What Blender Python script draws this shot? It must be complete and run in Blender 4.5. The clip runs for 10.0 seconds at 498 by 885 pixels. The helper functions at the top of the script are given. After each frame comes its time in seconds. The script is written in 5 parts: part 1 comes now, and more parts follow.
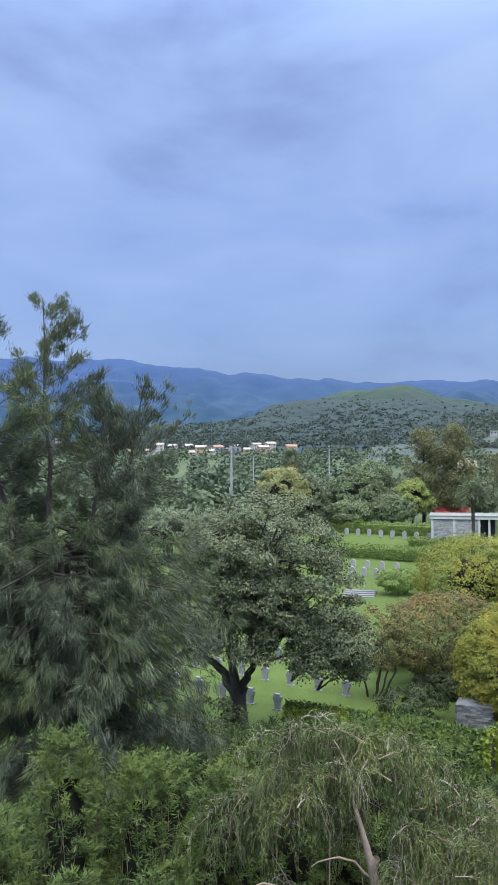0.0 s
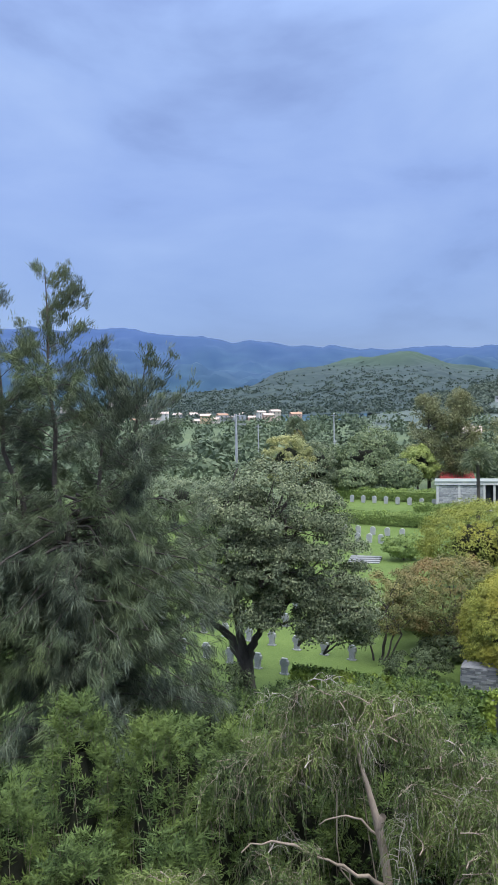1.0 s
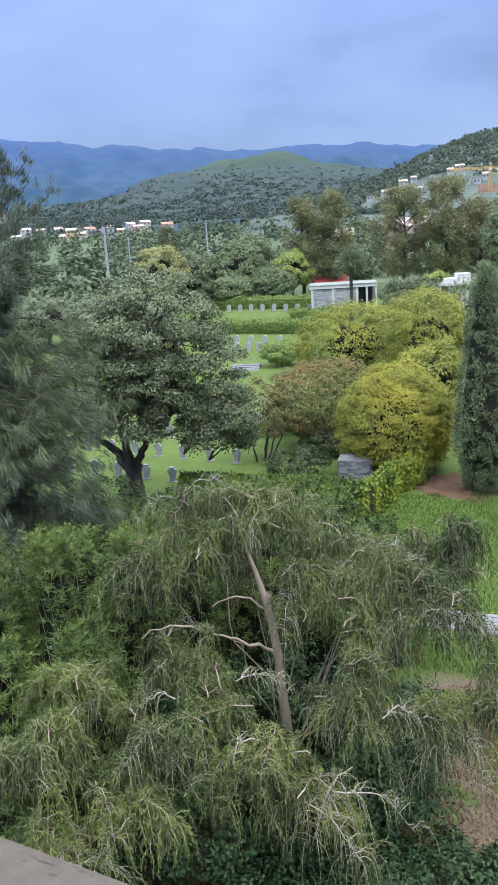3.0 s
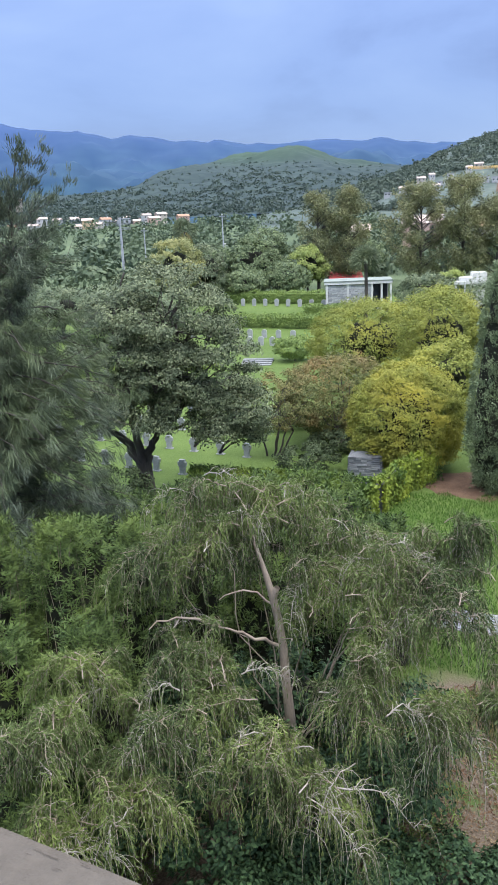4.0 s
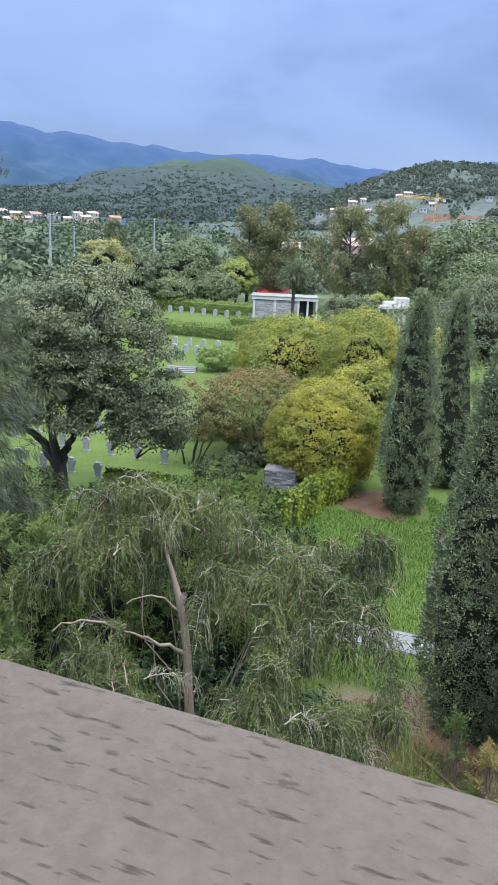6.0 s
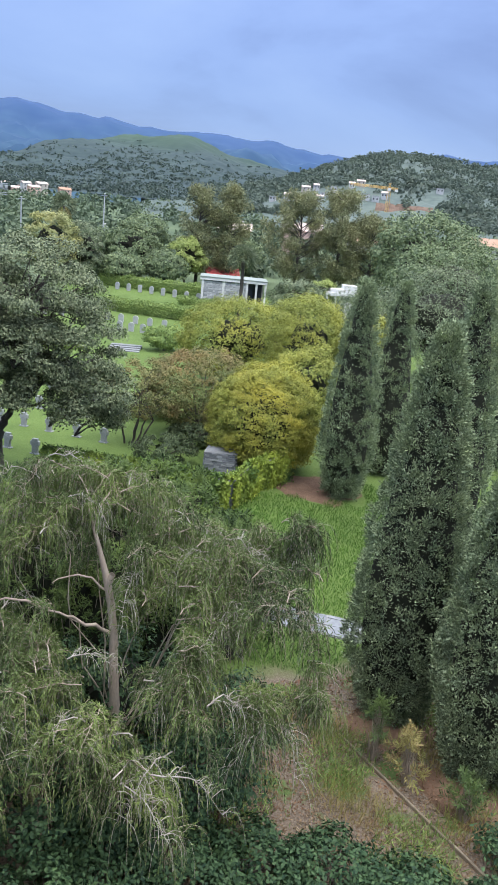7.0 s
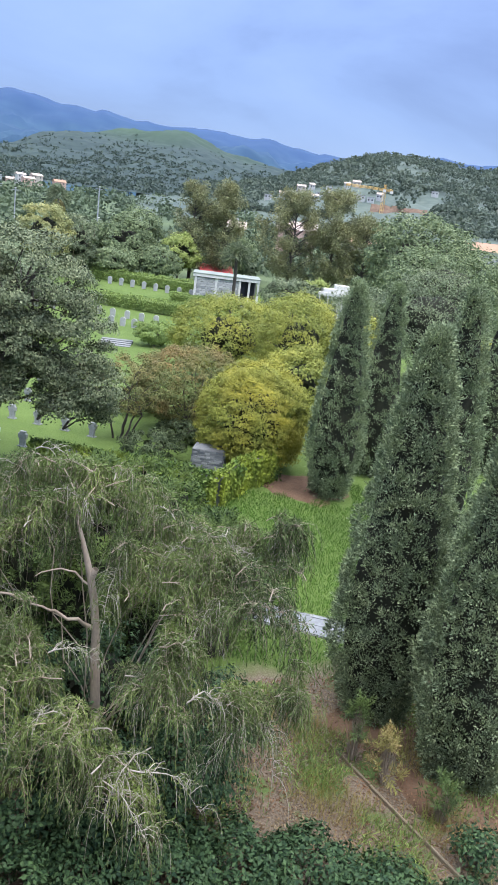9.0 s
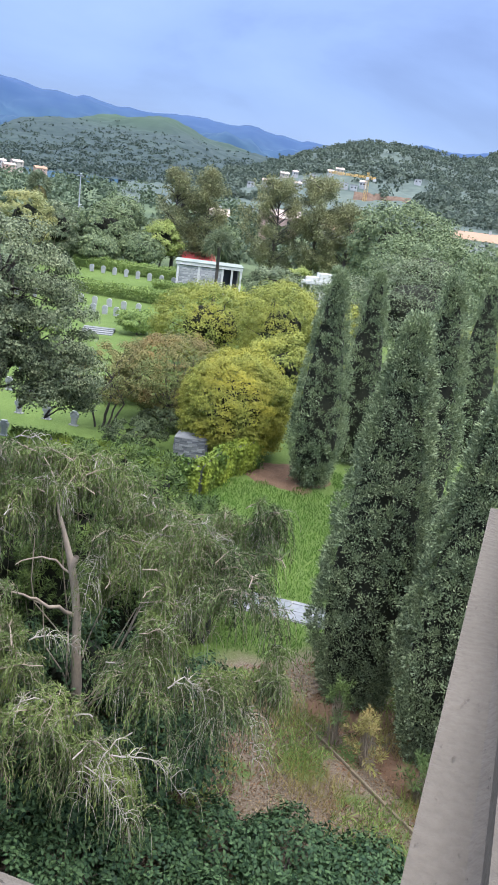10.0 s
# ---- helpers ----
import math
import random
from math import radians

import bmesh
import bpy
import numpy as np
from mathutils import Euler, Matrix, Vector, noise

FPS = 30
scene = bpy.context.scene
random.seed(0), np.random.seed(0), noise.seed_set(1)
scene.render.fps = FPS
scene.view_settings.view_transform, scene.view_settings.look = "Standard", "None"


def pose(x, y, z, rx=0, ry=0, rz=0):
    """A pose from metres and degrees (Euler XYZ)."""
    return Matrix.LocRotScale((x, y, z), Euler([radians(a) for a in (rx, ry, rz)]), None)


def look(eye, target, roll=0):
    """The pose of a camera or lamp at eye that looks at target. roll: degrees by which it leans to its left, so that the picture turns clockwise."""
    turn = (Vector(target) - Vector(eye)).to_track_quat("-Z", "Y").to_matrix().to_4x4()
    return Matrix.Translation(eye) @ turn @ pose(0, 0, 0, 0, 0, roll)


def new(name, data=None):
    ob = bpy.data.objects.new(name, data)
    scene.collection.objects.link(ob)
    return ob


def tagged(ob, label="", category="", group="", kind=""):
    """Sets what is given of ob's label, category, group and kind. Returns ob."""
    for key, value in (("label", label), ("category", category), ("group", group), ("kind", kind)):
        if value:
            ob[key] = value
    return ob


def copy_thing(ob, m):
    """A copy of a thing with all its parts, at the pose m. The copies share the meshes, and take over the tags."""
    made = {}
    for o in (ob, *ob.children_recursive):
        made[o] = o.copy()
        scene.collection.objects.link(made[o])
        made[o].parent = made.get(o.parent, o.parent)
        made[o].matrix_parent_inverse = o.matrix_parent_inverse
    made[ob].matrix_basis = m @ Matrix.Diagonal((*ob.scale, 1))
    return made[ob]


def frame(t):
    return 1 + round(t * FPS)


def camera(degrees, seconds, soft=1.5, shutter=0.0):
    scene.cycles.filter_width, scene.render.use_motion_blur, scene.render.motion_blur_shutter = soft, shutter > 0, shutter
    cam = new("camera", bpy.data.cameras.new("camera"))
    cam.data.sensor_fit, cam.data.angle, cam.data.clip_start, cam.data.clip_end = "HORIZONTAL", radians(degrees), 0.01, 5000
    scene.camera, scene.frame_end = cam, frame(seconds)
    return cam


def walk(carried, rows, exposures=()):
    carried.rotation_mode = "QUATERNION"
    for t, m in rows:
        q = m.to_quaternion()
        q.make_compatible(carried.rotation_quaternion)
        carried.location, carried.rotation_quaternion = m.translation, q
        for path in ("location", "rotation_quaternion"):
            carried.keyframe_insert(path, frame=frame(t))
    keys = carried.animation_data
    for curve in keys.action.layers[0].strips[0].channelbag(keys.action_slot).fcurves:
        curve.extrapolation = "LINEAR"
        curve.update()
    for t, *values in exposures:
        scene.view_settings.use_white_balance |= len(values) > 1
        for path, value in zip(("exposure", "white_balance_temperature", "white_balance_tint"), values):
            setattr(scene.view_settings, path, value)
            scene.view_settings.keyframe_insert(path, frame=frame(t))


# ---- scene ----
cam = camera(34.8, 10.0, soft=0.75)
PATH = [
    (0, (-0.128, 0.287, 11.865), (-0.132, 2.286, 11.915), -0.3),
    (0.5, (-0.128, 0.299, 11.86), (-0.132, 2.298, 11.912), -0.7),
    (1, (-0.124, 0.291, 11.839), (-0.141, 2.291, 11.809), -0.9),
    (1.5, (-0.115, 0.239, 11.784), (-0.111, 2.217, 11.492), -1.6),
    (2, (-0.09, 0.206, 11.749), (-0.053, 2.175, 11.4), -2.6),
    (2.5, (-0.071, 0.202, 11.733), (0.173, 2.131, 11.265), -4.3),
    (4, (-0.073, 0.212, 11.722), (0.156, 2.131, 11.207), -2.5),
    (4.5, (-0.093, 0.201, 11.728), (0.031, 2.13, 11.216), -1.7),
    (5, (-0.093, 0.167, 11.734), (0.002, 2.101, 11.236), -1.5),
    (5.5, (-0.099, 0.107, 11.733), (0.148, 2.03, 11.243), 0.2),
    (6, (-0.068, 0.05, 11.742), (0.363, 1.94, 11.251), 2.6),
    (6.2, (-0.04, 0.037, 11.744), (0.492, 1.901, 11.254), 3.6),
    (7.3, (0.215, 0.047, 11.75), (0.757, 1.896, 11.215), 6.4),
    (7.5, (0.23, 0.046, 11.748), (0.714, 1.909, 11.206), 6.2),
    (8, (0.215, 0.037, 11.745), (0.712, 1.898, 11.207), 6.6),
    (8.5, (0.214, 0.026, 11.745), (0.738, 1.882, 11.213), 6.6),
    (9, (0.205, 0.027, 11.757), (0.795, 1.864, 11.23), 7.2),
    (9.5, (0.219, 0.004, 11.774), (0.821, 1.834, 11.236), 7.4),
    (10, (0.248, -0.089, 11.789), (0.878, 1.728, 11.239), 7.4),
]
walk(cam, [(t, look(eye, goal, roll)) for t, eye, goal, roll in PATH],
     [(0, -0.24), (0.8, -0.24), (1.5, -0.1), (2.5, 0.0), (4, 0.0), (5, -0.1), (6, -0.02), (8, 0.04), (10, 0.2)])

# ---- world and light: a cloudy, bluish evening sky ----
world = bpy.data.worlds.new("sky")
scene.world = world
world.use_nodes = True
wn, wl = world.node_tree.nodes, world.node_tree.links
wn.clear()


def wnode(kind, **values):
    n = wn.new(kind)
    for key, value in values.items():
        n.inputs[key].default_value = value
    return n


def ramp(nodes, stops):
    n = nodes.new("ShaderNodeValToRGB")
    el = n.color_ramp.elements
    while len(el) < len(stops):
        el.new(0.5)
    for e, (p, c) in zip(el, stops):
        e.position, e.color = p, (*c, 1)
    return n


SUN_EL, SUN_AZ = radians(58), radians(150)
sky = wn.new("ShaderNodeTexSky")
sky.sky_type, sky.sun_disc, sky.sun_elevation, sky.sun_rotation = "NISHITA", False, SUN_EL, SUN_AZ
tc = wn.new("ShaderNodeTexCoord")
sep = wn.new("ShaderNodeSeparateXYZ")
wl.new(tc.outputs["Generated"], sep.inputs[0])
grad = ramp(wn, [(0.0, (0.16, 0.25, 0.52)), (0.12, (0.19, 0.29, 0.60)), (0.28, (0.29, 0.41, 0.78)),
                 (0.5, (0.40, 0.55, 0.92)), (0.75, (0.80, 0.82, 0.88)), (1.0, (0.96, 0.97, 0.98))])
wl.new(sep.outputs["Z"], grad.inputs[0])
wmap = wn.new("ShaderNodeMapping")
wmap.inputs["Scale"].default_value = (1.0, 1.0, 2.6)
wl.new(tc.outputs["Generated"], wmap.inputs[0])
cloud = wnode("ShaderNodeTexNoise", Scale=2.7, Detail=6.0, Roughness=0.5, Distortion=0.25)
wl.new(wmap.outputs[0], cloud.inputs["Vector"])
cramp = ramp(wn, [(0.28, (0.56, 0.57, 0.68)), (0.46, (0.95, 0.96, 0.99)), (0.70, (1.30, 1.24, 1.12))])
wl.new(cloud.outputs["Fac"], cramp.inputs[0])
mul = wn.new("ShaderNodeMix")
mul.data_type, mul.blend_type = "RGBA", "MULTIPLY"
mul.inputs["Factor"].default_value = 1.0
wl.new(grad.outputs[0], mul.inputs["A"])
wl.new(cramp.outputs[0], mul.inputs["B"])
bg_cloud, bg_sky, add = wnode("ShaderNodeBackground", Strength=1.0), wnode("ShaderNodeBackground", Strength=0.05), wn.new("ShaderNodeAddShader")
lift = wn.new("ShaderNodeMapRange")
lift.interpolation_type = "SMOOTHSTEP"
for key, value in (("From Min", 0.42), ("From Max", 0.95), ("To Min", 1.0), ("To Max", 5.5)):
    lift.inputs[key].default_value = value
wl.new(sep.outputs["Z"], lift.inputs["Value"])
wl.new(lift.outputs["Result"], bg_cloud.inputs["Strength"])
wl.new(mul.outputs["Result"], bg_cloud.inputs["Color"])
wl.new(sky.outputs[0], bg_sky.inputs["Color"])
wl.new(bg_cloud.outputs[0], add.inputs[0])
wl.new(bg_sky.outputs[0], add.inputs[1])
wl.new(add.outputs[0], wn.new("ShaderNodeOutputWorld").inputs["Surface"])

sun = new("sun", bpy.data.lights.new("sun", "SUN"))
sun.data.energy, sun.data.angle, sun.data.color = 1.5, radians(22), (1.0, 0.96, 0.90)
sun.matrix_world = look((0, 0, 60), (-math.sin(SUN_AZ) * math.cos(SUN_EL) * 10, -math.cos(SUN_AZ) * math.cos(SUN_EL) * 10, 60 - 10 * math.sin(SUN_EL)))


# ---- materials ----
def material(name, rough=0.8, metal=0.0):
    m = bpy.data.materials.new(name)
    m.use_nodes = True
    n = m.node_tree.nodes
    b = n["Principled BSDF"]
    b.inputs["Roughness"].default_value, b.inputs["Metallic"].default_value = rough, metal
    b.inputs["Specular IOR Level"].default_value = 0.3
    return m, n, m.node_tree.links, b


def mixrgb(n, l, fac, a, b, blend="MIX"):
    """A colour mix; fac, a and b are sockets or values."""
    x = n.new("ShaderNodeMix")
    x.data_type, x.blend_type = "RGBA", blend
    for key, v in (("Factor", fac), ("A", a), ("B", b)):
        if isinstance(v, bpy.types.NodeSocket):
            l.new(v, x.inputs[key])
        else:
            x.inputs[key].default_value = v if key == "Factor" else (*v, 1)
    return x.outputs["Result"]


def noise_tex(n, l, scale, detail=4.0, rough=0.55, coord="Object", stretch=None):
    tcn, t = n.new("ShaderNodeTexCoord"), n.new("ShaderNodeTexNoise")
    t.inputs["Scale"].default_value, t.inputs["Detail"].default_value, t.inputs["Roughness"].default_value = scale, detail, rough
    src = tcn.outputs[coord]
    if stretch:
        mp = n.new("ShaderNodeMapping")
        mp.inputs["Scale"].default_value = stretch
        l.new(src, mp.inputs[0])
        src = mp.outputs[0]
    l.new(src, t.inputs["Vector"])
    return t.outputs["Fac"]


def sharpen(n, l, sock, lo, hi):
    r = n.new("ShaderNodeMapRange")
    r.inputs["From Min"].default_value, r.inputs["From Max"].default_value = lo, hi
    l.new(sock, r.inputs["Value"])
    return r.outputs["Result"]


def bump(n, l, b, sock, strength, dist=0.02):
    x = n.new("ShaderNodeBump")
    x.inputs["Strength"].default_value, x.inputs["Distance"].default_value = strength, dist
    l.new(sock, x.inputs["Height"])
    l.new(x.outputs[0], b.inputs["Normal"])


def leaf_mat(name, dark, light, accent=None, patch=0.5, glow=0.3, rough=0.55):
    """Leaves: each leaf its own tone, patches of another tone over the crown, some light shining through."""
    m, n, l, b = material(name, rough)
    b.inputs["Specular IOR Level"].default_value = 0.14
    geo = n.new("ShaderNodeNewGeometry")
    col = mixrgb(n, l, geo.outputs["Random Per Island"], dark, light)
    if accent:
        f = sharpen(n, l, noise_tex(n, l, patch, 2.0), 0.42, 0.66)
        col = mixrgb(n, l, f, col, accent)
    big = sharpen(n, l, noise_tex(n, l, patch * 2.3, 2.0), 0.3, 0.7)
    col = mixrgb(n, l, big, mixrgb(n, l, 1.0, col, (0.8, 0.83, 0.85), "MULTIPLY"), mixrgb(n, l, 1.0, col, (1.12, 1.1, 1.0), "MULTIPLY"))
    l.new(col, b.inputs["Base Color"])
    tr, mx = n.new("ShaderNodeBsdfTranslucent"), n.new("ShaderNodeMixShader")
    l.new(col, tr.inputs["Color"])
    mx.inputs[0].default_value = glow
    l.new(b.outputs[0], mx.inputs[1])
    l.new(tr.outputs[0], mx.inputs[2])
    l.new(mx.outputs[0], n["Material Output"].inputs["Surface"])
    return m


def plain_mat(name, a, b2, scale=3.0, rough=0.8, relief=0.3, fine=40.0, dist=0.01, stretch=None):
    """A surface of two tones at two scales with fine relief."""
    m, n, l, b = material(name, rough)
    f = sharpen(n, l, noise_tex(n, l, scale, stretch=stretch), 0.3, 0.7)
    g = noise_tex(n, l, fine, 3.0, stretch=stretch)
    col = mixrgb(n, l, f, a, b2)
    col = mixrgb(n, l, sharpen(n, l, g, 0.3, 0.75), mixrgb(n, l, 1.0, col, (0.75, 0.75, 0.76), "MULTIPLY"), col)
    l.new(col, b.inputs["Base Color"])
    bump(n, l, b, g, relief, dist)
    return m


def piece_mat(name, a, b2, rough=0.85, fine=25.0):
    """Stone pieces, each with its own tone."""
    m, n, l, b = material(name, rough)
    oi = n.new("ShaderNodeObjectInfo")
    g = noise_tex(n, l, fine, 4.0)
    col = mixrgb(n, l, oi.outputs["Random"], a, b2)
    col = mixrgb(n, l, sharpen(n, l, g, 0.3, 0.7), mixrgb(n, l, 1.0, col, (0.7, 0.7, 0.72), "MULTIPLY"), col)
    l.new(col, b.inputs["Base Color"])
    bump(n, l, b, g, 0.4)
    return m


M_CAS = leaf_mat("casuarina_needles", (0.044, 0.064, 0.050), (0.170, 0.202, 0.148), (0.13, 0.17, 0.08), 0.35, 0.18)
M_OAK = leaf_mat("oak_leaves", (0.034, 0.054, 0.026), (0.250, 0.290, 0.180), None, 0.6, 0.10, 0.5)
M_WIL = leaf_mat("weeping_leaves", (0.018, 0.034, 0.015), (0.155, 0.215, 0.090), (0.16, 0.21, 0.068), 0.5, 0.10)
M_BAM = leaf_mat("lance_leaves", (0.014, 0.032, 0.013), (0.108, 0.165, 0.058), (0.12, 0.17, 0.045), 0.6, 0.14)
M_CYP = leaf_mat("cypress_sprays", (0.095, 0.132, 0.080), (0.370, 0.450, 0.275), None, 0.7, 0.08)
M_YEL = leaf_mat("golden_leaves", (0.125, 0.160, 0.036), (0.36, 0.375, 0.092), (0.35, 0.325, 0.062), 0.45, 0.22)
M_YGR = leaf_mat("yellow_green_leaves", (0.110, 0.145, 0.038), (0.340, 0.375, 0.105), (0.34, 0.34, 0.075), 0.4, 0.22)
M_RUST = leaf_mat("rust_leaves", (0.085, 0.110, 0.045), (0.245, 0.265, 0.110), (0.27, 0.185, 0.085), 0.45, 0.22)
M_DGR = leaf_mat("dark_green_leaves", (0.060, 0.092, 0.050), (0.235, 0.295, 0.160), None, 0.25, 0.18)
M_OLV = leaf_mat("grey_green_leaves", (0.072, 0.098, 0.060), (0.235, 0.280, 0.180), None, 0.25, 0.18)
M_LGR = leaf_mat("light_green_leaves", (0.22, 0.28, 0.085), (0.40, 0.46, 0.17), None, 0.3, 0.35)
M_PALE = leaf_mat("straw_leaves", (0.26, 0.27, 0.12), (0.42, 0.41, 0.19), (0.30, 0.33, 0.16), 0.3, 0.3)
M_HEDGE = leaf_mat("hedge_leaves", (0.110, 0.170, 0.055), (0.28, 0.37, 0.120), None, 0.5, 0.25)
M_IVY = leaf_mat("ivy_leaves", (0.024, 0.060, 0.020), (0.150, 0.225, 0.055), (0.27, 0.33, 0.055), 0.45, 0.15)
M_BUSH = leaf_mat("dark_bush_leaves", (0.030, 0.048, 0.024), (0.115, 0.150, 0.078), None, 0.5, 0.12)
M_UNDER = leaf_mat("undergrowth_leaves", (0.014, 0.036, 0.020), (0.078, 0.135, 0.062), None, 0.8, 0.12)
M_BLADE = leaf_mat("grass_blades", (0.050, 0.120, 0.022), (0.130, 0.240, 0.050), None, 0.4, 0.3)
M_DRY = leaf_mat("dry_stalks", (0.22, 0.17, 0.07), (0.40, 0.33, 0.15), (0.20, 0.24, 0.07), 0.9, 0.2)
M_LITTER = leaf_mat("fallen_leaves", (0.12, 0.08, 0.050), (0.30, 0.235, 0.155), (0.19, 0.10, 0.065), 0.7, 0.1, 0.8)
M_FOREST = leaf_mat("valley_leaves", (0.060, 0.092, 0.060), (0.135, 0.175, 0.110), (0.09, 0.125, 0.085), 0.02, 0.2)
M_BARK = plain_mat("bark_dark", (0.055, 0.048, 0.045), (0.12, 0.105, 0.095), 2.5, 0.9, 0.8, 30.0, 0.02, (1, 1, 0.25))
M_BARKP = plain_mat("bark_pale", (0.26, 0.21, 0.165), (0.40, 0.34, 0.28), 3.0, 0.9, 0.6, 35.0, 0.01, (1, 1, 0.3))
M_TWIG = plain_mat("twig_bleached", (0.30, 0.275, 0.24), (0.46, 0.43, 0.39), 4.0, 0.85, 0.3, 30.0)
# Near-black tone: dead inner twigs plus the painted shade of crown gaps.
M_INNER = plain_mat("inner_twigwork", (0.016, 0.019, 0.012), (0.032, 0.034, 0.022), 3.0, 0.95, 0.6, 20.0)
M_STONEW = plain_mat("pale_stone", (0.36, 0.37, 0.38), (0.46, 0.47, 0.47), 2.0, 0.85, 0.3, 20.0)
M_GRAVE = plain_mat("grave_stone", (0.27, 0.285, 0.30), (0.38, 0.395, 0.405), 3.0, 0.85, 0.3, 25.0)
M_WHITE = plain_mat("white_paint", (0.70, 0.70, 0.70), (0.80, 0.80, 0.79), 0.8, 0.6, 0.1, 10.0)
M_ROOFG = plain_mat("roof_felt", (0.20, 0.235, 0.22), (0.30, 0.335, 0.315), 0.6, 0.85, 0.2, 8.0)
M_DARKIN = plain_mat("interior_shade_dark", (0.02, 0.025, 0.045), (0.035, 0.04, 0.06), 1.0, 0.5, 0.1)
M_STEEL = plain_mat("galvanised_steel", (0.36, 0.38, 0.42), (0.46, 0.48, 0.52), 1.0, 0.5, 0.1, 8.0)
M_CRANE = plain_mat("crane_paint", (0.62, 0.40, 0.12), (0.68, 0.46, 0.17), 0.4, 0.5, 0.1, 4.0)
M_REDROOF = plain_mat("red_roof", (0.50, 0.075, 0.075), (0.60, 0.12, 0.11), 0.6, 0.8, 0.2, 6.0)
M_TILE = plain_mat("clay_roof", (0.36, 0.225, 0.155), (0.43, 0.275, 0.195), 0.3, 0.85, 0.2, 4.0)
M_ROOFP = plain_mat("pale_roof", (0.50, 0.40, 0.35), (0.60, 0.50, 0.45), 0.3, 0.85, 0.2, 4.0)
M_WALLS = [plain_mat("house_wall_cream", (0.46, 0.42, 0.37), (0.54, 0.50, 0.44), 0.3, 0.8, 0.1, 3.0),
           plain_mat("house_wall_white", (0.48, 0.49, 0.50), (0.56, 0.57, 0.58), 0.3, 0.8, 0.1, 3.0),
           plain_mat("house_wall_ochre", (0.52, 0.39, 0.25), (0.58, 0.45, 0.31), 0.3, 0.8, 0.1, 3.0),
           plain_mat("house_wall_rose", (0.62, 0.42, 0.36), (0.68, 0.48, 0.42), 0.3, 0.8, 0.1, 3.0)]
M_GLASS = plain_mat("window_dark", (0.04, 0.045, 0.055), (0.06, 0.065, 0.08), 0.5, 0.2, 0.0)
M_SLATE = piece_mat("slate_piece", (0.14, 0.15, 0.17), (0.36, 0.37, 0.39))
M_FLAG = piece_mat("flagstone", (0.17, 0.185, 0.205), (0.25, 0.265, 0.285), 0.75, 9.0)
M_RUBBLE = piece_mat("rubble_stone", (0.34, 0.355, 0.38), (0.60, 0.61, 0.62), 0.9, 6.0)
M_MORTAR = plain_mat("mortar", (0.22, 0.22, 0.225), (0.30, 0.30, 0.305), 2.0, 0.9, 0.2, 20.0)
M_EARTH = plain_mat("red_earth", (0.17, 0.115, 0.085), (0.23, 0.16, 0.125), 1.0, 0.95, 0.6, 12.0, 0.03)
M_KERB = plain_mat("old_timber_edge", (0.17, 0.14, 0.10), (0.27, 0.225, 0.165), 2.0, 0.9, 0.5, 30.0)
M_COPING = plain_mat("coping_stone", (0.155, 0.165, 0.175), (0.23, 0.24, 0.25), 2.0, 0.85, 0.4, 15.0)


def plaster_mat(name, stretch, lo, hi):
    """Worn render with dark elongated pits and scratches."""
    m, n, l, b = material(name, 0.9)
    base = mixrgb(n, l, sharpen(n, l, noise_tex(n, l, 6.0), 0.3, 0.7), (0.098, 0.086, 0.074), (0.128, 0.112, 0.097))
    pits = sharpen(n, l, noise_tex(n, l, 200.0, 3.0, 0.55, "Object", stretch), lo, hi)
    fine = noise_tex(n, l, 160.0, 3.0)
    base = mixrgb(n, l, sharpen(n, l, fine, 0.35, 0.65), mixrgb(n, l, 1.0, base, (0.86, 0.86, 0.86), "MULTIPLY"), base)
    l.new(mixrgb(n, l, pits, base, (0.048, 0.041, 0.036)), b.inputs["Base Color"])
    inv = n.new("ShaderNodeMath")
    inv.operation = "SUBTRACT"
    l.new(fine, inv.inputs[0])
    l.new(pits, inv.inputs[1])
    bump(n, l, b, inv.outputs[0], 0.6, 0.004)
    return m


M_PLASTER = plaster_mat("worn_render", (0.26, 1.0, 1.0), 0.60, 0.71)
M_PLASTER_SIDE = plaster_mat("weathered_side_render", (1.0, 0.35, 1.0), 0.66, 0.84)


